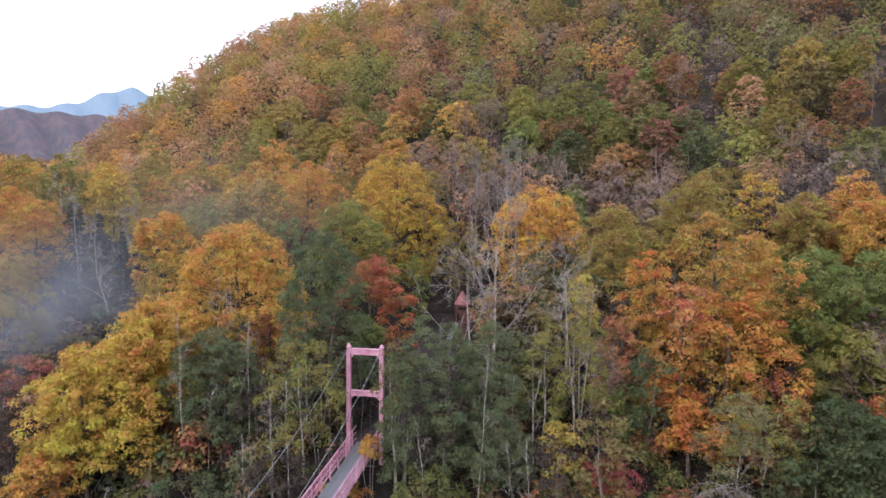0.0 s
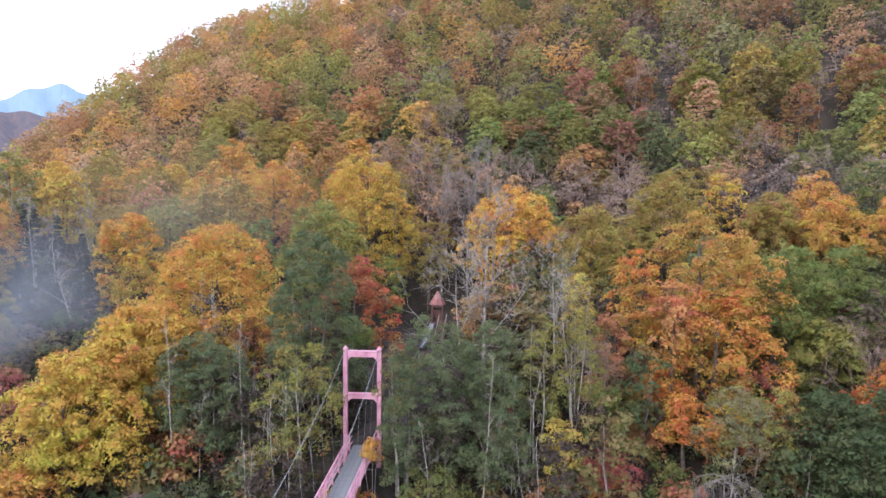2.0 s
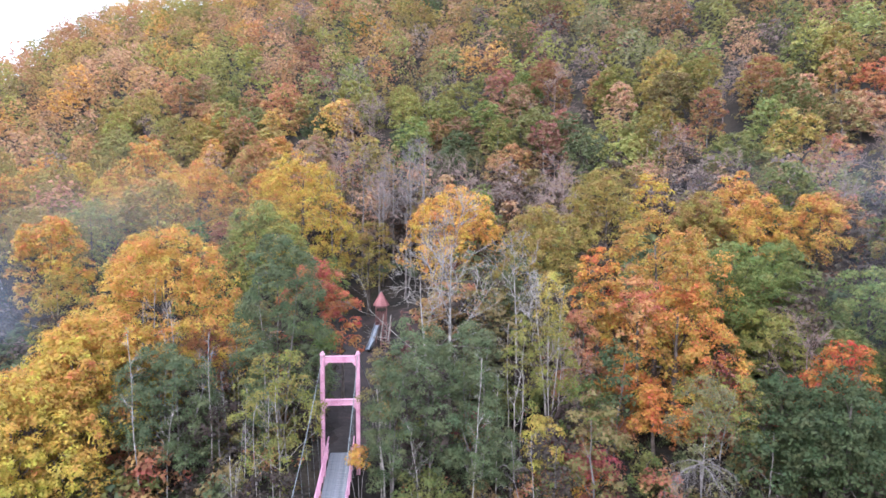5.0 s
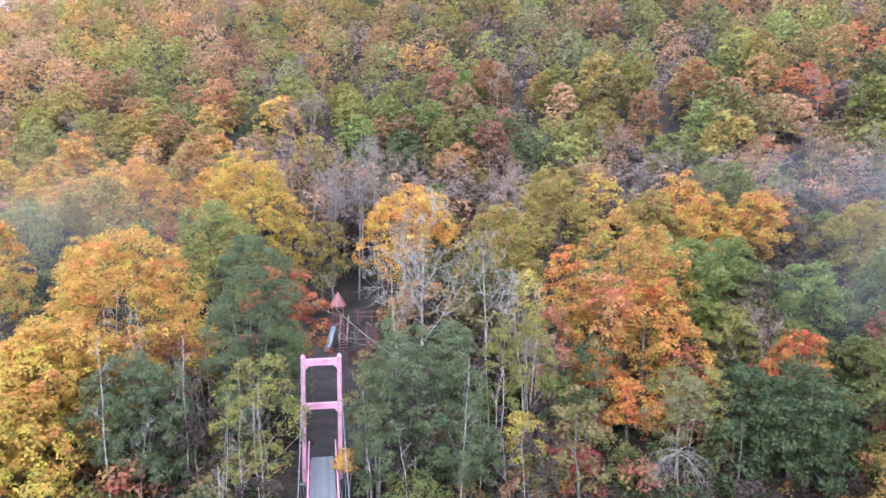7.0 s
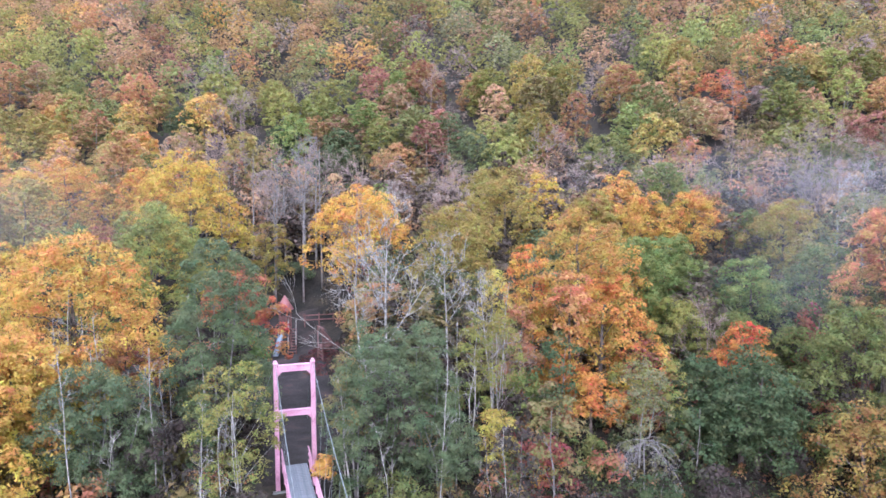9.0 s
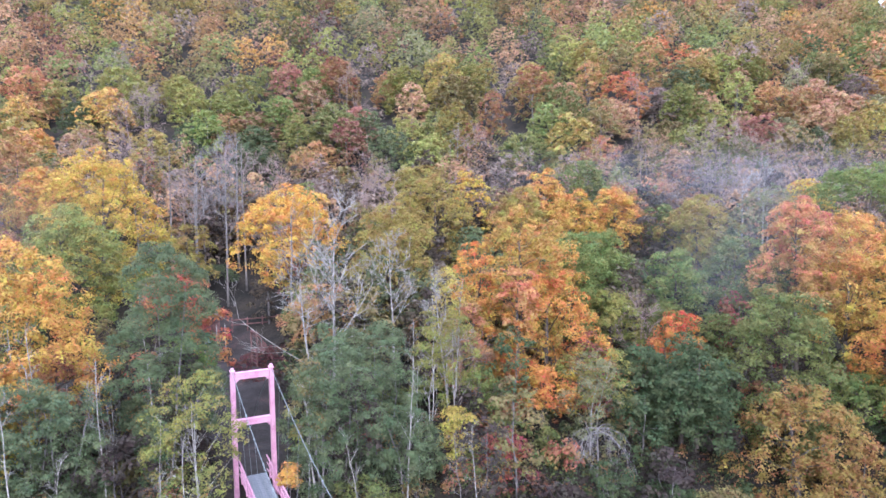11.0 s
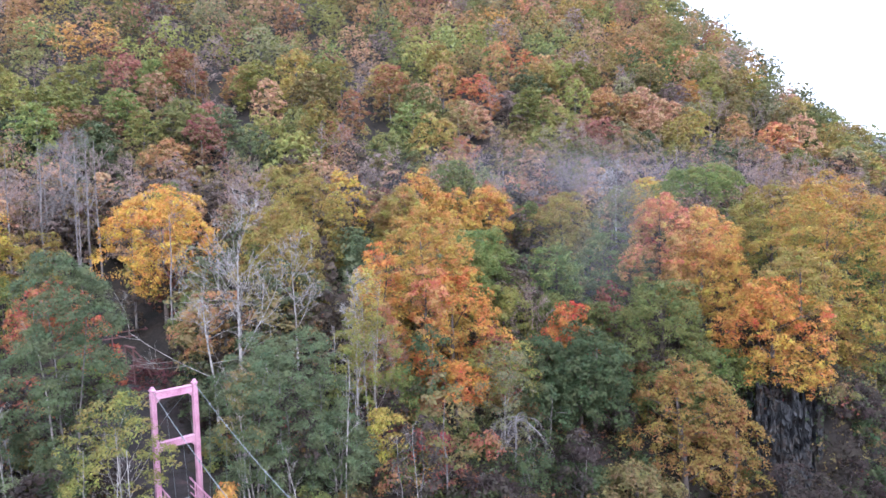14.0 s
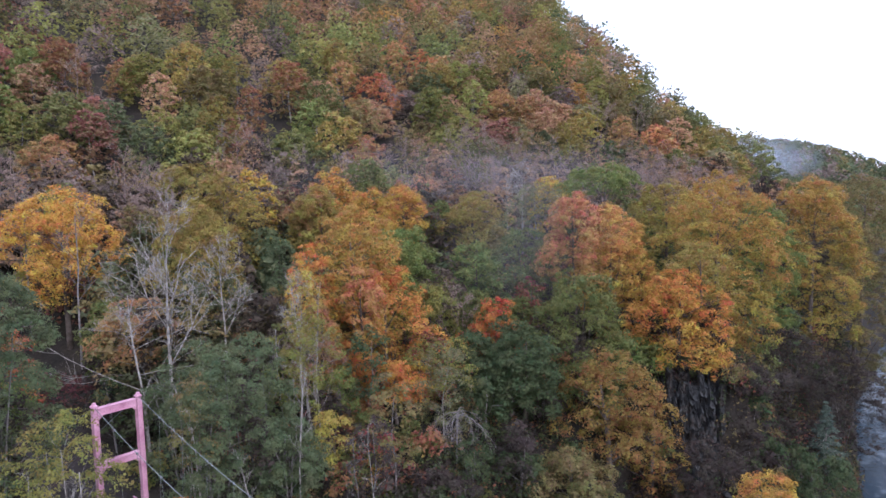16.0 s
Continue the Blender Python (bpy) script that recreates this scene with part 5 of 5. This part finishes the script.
raw("trunk", v, f, GREY_BARK, dead)
tagged(dead, "dead grey tree with a drooping leafless crown", "dead tree")

# ---- thin poles among the alders ----
POLE = [bare_mesh(np.random.RandomState(860 + i), h, g, 1.3, 7, PALE_BARK if i != 1 else GREY_BARK, 0.45, 2, (lean, 0), 0.04, 0.009) for i, (h, g, lean) in enumerate(((10.5, 0.048, 0.5), (9.0, 0.042, -0.7), (11.5, 0.052, 0.2), (7.5, 0.038, -0.3)))]
rng = np.random.RandomState(31)
made = 0
while made < 52:
    x, y = rng.uniform(-26, 15), rng.uniform(35, 50)
    if -1.6 < x < 5.5 and y > 41 or -1.2 < x < 3.6:
        continue
    t = new("thin_birch")
    s = rng.uniform(0.75, 1.1)
    t.matrix_world = pose(x, y, ground_z(x, y) - 0.2, 0, 0, rng.uniform(0, 360)) @ Matrix.Diagonal((s, s, s, 1))
    k = new("trunk", POLE[made % len(POLE)])
    k.parent = t
    tagged(t, "thin pale birch pole with sparse bare twigs", "tree", "thin poles of the bank")
    made += 1

# ---- undergrowth ----
rng = np.random.RandomState(53)
low_v, low_c = [], []
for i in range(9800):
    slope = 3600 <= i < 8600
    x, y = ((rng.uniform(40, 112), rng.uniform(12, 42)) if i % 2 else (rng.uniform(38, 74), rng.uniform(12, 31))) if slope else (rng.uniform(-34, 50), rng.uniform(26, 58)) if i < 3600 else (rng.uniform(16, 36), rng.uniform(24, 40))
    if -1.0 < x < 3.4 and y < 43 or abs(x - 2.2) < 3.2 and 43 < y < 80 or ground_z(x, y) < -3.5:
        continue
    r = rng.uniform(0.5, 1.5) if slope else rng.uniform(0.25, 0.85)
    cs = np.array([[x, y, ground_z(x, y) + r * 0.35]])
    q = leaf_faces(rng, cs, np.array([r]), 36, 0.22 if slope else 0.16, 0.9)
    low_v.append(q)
    # mixes lean to near-black brown, shade under the trees put into leaf colour
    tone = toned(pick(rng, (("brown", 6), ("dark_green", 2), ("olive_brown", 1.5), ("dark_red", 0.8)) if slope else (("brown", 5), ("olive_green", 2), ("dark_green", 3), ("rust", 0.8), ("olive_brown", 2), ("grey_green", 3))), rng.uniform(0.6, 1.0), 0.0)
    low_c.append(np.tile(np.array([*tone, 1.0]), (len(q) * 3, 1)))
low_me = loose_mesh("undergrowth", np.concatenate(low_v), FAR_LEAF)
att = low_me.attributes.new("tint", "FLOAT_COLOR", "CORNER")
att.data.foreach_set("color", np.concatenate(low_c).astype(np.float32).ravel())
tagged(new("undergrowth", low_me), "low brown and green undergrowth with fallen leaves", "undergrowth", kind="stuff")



def bush_proto(seed, rad, tall):
    rng = np.random.RandomState(seed)
    q, _ = crown_clumps(rng, rad, 0.1, tall, True, 0.4)
    return loose_mesh("crown", leaf_faces(rng, q, 0.45 * rng.uniform(0.7, 1.2, len(q)), 22, 0.17), LEAF), trunk_mesh(rng, 0.0, q, 0.2, tall, 0.03, (0, 0), 10, GREY_BARK)


BUSH = [bush_proto(40 + i, r, h) for i, (r, h) in enumerate(((1.3, 1.8), (1.0, 2.4), (1.6, 1.5), (0.8, 1.3)))]
rng = np.random.RandomState(21)
BUSH_MIX = (("olive_brown", 3), ("brown", 5), ("olive_green", 3), ("rust", 2), ("grey_green", 2), ("dark_red", 1.4), ("olive_yellow", 0.6), ("orange_brown", 1))
made = 0
while made < 290:
    x, y = (rng.uniform(-30, 58), rng.uniform(29, 58)) if made < 215 else (rng.uniform(56, 104), rng.uniform(15, 40)) if made < 250 else (rng.uniform(47, 56), rng.uniform(21, 26.5))
    if abs(x - 2.0) < 3.4 and y > 40 or -0.8 < x < 3.2 or ground_z(x, y) < -2 or math.hypot(x - 23.2, y - 36.6) < 2.8 or (24 < x < 44 and y < 34 and made % 3):
        continue
    i = made % len(BUSH)
    t = new("bush")
    s = rng.uniform(0.8, 1.7)
    t.matrix_world = pose(x, y, ground_z(x, y) - 0.05, 0, 0, rng.uniform(0, 360)) @ Matrix.Diagonal((s, s, s, 1))
    # dark picks on the lower slopes carry painted shade
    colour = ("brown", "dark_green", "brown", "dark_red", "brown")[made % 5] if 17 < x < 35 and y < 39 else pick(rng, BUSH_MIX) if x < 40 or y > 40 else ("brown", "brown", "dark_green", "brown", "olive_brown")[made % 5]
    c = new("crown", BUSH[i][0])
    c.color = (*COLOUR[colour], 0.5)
    c.parent = t
    k = new("stem", BUSH[i][1])
    k.parent = t
    tagged(t, f"low bush with thin {WORDS[colour]} leaves on the bank", "bush", "bushes of the bank")
    made += 1


def conifer(x, y, tall, rad, colour, label):
    rng = fresh()
    t = new("spruce_tree")
    base = max(ground_z(x, y), WATER_Z)
    t.location = (x, y, base)
    v, f = tube([(0, 0, -0.5), (0.05, 0, tall * 0.5), (0, 0, tall)], [0.13, 0.09, 0.02], 7)
    raw("trunk", v, f, PALE_BARK, t)
    qs, limbs = [], []
    for lv in np.linspace(0.18, 0.97, int(6 + tall)):
        for k in range(7):
            a, z = rng.uniform(0, 2 * np.pi), tall * (lv + rng.normal() * 0.025)
            r = rad * (1.05 - lv) * rng.uniform(0.6, 1.15)
            e = np.array([math.cos(a) * r, math.sin(a) * r, -0.12 * r])
            limbs.append(tube([(0, 0, z), tuple(e * 0.5 + (0, 0, z + 0.05)), tuple(e + (0, 0, z))], [0.03, 0.02, 0.01], 3))
            cs = np.array([e * s + (0, 0, z) for s in (0.4, 0.65, 0.9)])
            qs.append(leaf_faces(rng, cs, np.full(3, 0.25 + 0.12 * r), 14, 0.17, 0.3))
    v, f = join(limbs)
    raw("branch", v, f, PALE_BARK, t)
    c = new("crown", loose_mesh("crown", np.concatenate(qs), LEAF))
    c.color = (*colour, 0.1)
    c.parent = t
    return tagged(t, label, "tree")


conifer(62.5, 20.7, 7.0, 2.6, (0.13, 0.16, 0.125), "small pale-stemmed spruce with blue-green needles by the river")
for x, y, top, rad in ((-45.2, 75.5, 28.0, 2.6), (-41.3, 74.0, 27.0, 2.4), (-37.6, 73.0, 25.0, 2.3), (-49.0, 79.0, 28.5, 2.6), (-36.6, 66.5, 20.0, 2.2), (-42.5, 69.0, 22.0, 2.3)):
    conifer(x, y, top - ground_z(x, y), rad, (0.075, 0.078, 0.058), "tall dark larch with sparse needles in the hollow")


def smoke(x, y, z, wide, deep, high, turn, seed, strength, label="thin blue-grey smoke drifting between the trees"):
    """A wisp of drifting smoke: a few thin wavy veils inside an oval."""
    rng = np.random.RandomState(seed)
    pieces = []
    for s in (-0.4, 0.0, 0.4):
        reach = math.sqrt(1 - s * s)
        us, vs = np.linspace(-1, 1, 15) * reach, np.linspace(-1, 1, 9) * reach
        U, V = np.meshgrid(us, vs)
        W = s + 0.08 * np.sin(U * 5 + rng.uniform(0, 6)) + 0.08 * np.cos(V * 4 + rng.uniform(0, 6))
        pieces.append((np.stack([U, W, V], -1).reshape(-1, 3), [(j * 15 + i, j * 15 + i + 1, (j + 1) * 15 + i + 1, (j + 1) * 15 + i) for j in range(8) for i in range(14)]))
    v, f = join(pieces)
    ob = new("smoke", mesh_from("smoke", v, f, SMOKE, True))
    ob.color = (1, 1, 1, strength)
    ob.matrix_world = pose(x, y, z, 0, 0, turn) @ Matrix.Diagonal((wide, deep, high, 1))
    return tagged(ob, label, "smoke", kind="stuff")


smoke(-36.0, 58.0, 17.0, 12.0, 8.0, 11.0, 35, 1, 0.40)
smoke(197.0, 69.0, 34.0, 24.0, 10.0, 10.0, -60, 2, 0.95, "pale smoke rising over the river bend")
smoke(188.0, 66.0, 32.0, 16.0, 8.0, 9.0, -60, 6, 0.8, "pale smoke rising over the river bend")
smoke(46.0, 45.0, 24.0, 12.0, 6.0, 10.0, -40, 3, 0.06)
smoke(66.0, 68.0, 31.0, 42.0, 5.0, 6.0, -22, 4, 0.09, "faint smoke haze along the hill foot")
smoke(-28.0, 70.0, 26.0, 26.0, 6.0, 12.0, 12, 5, 0.08, "faint smoke haze over the golden trees")
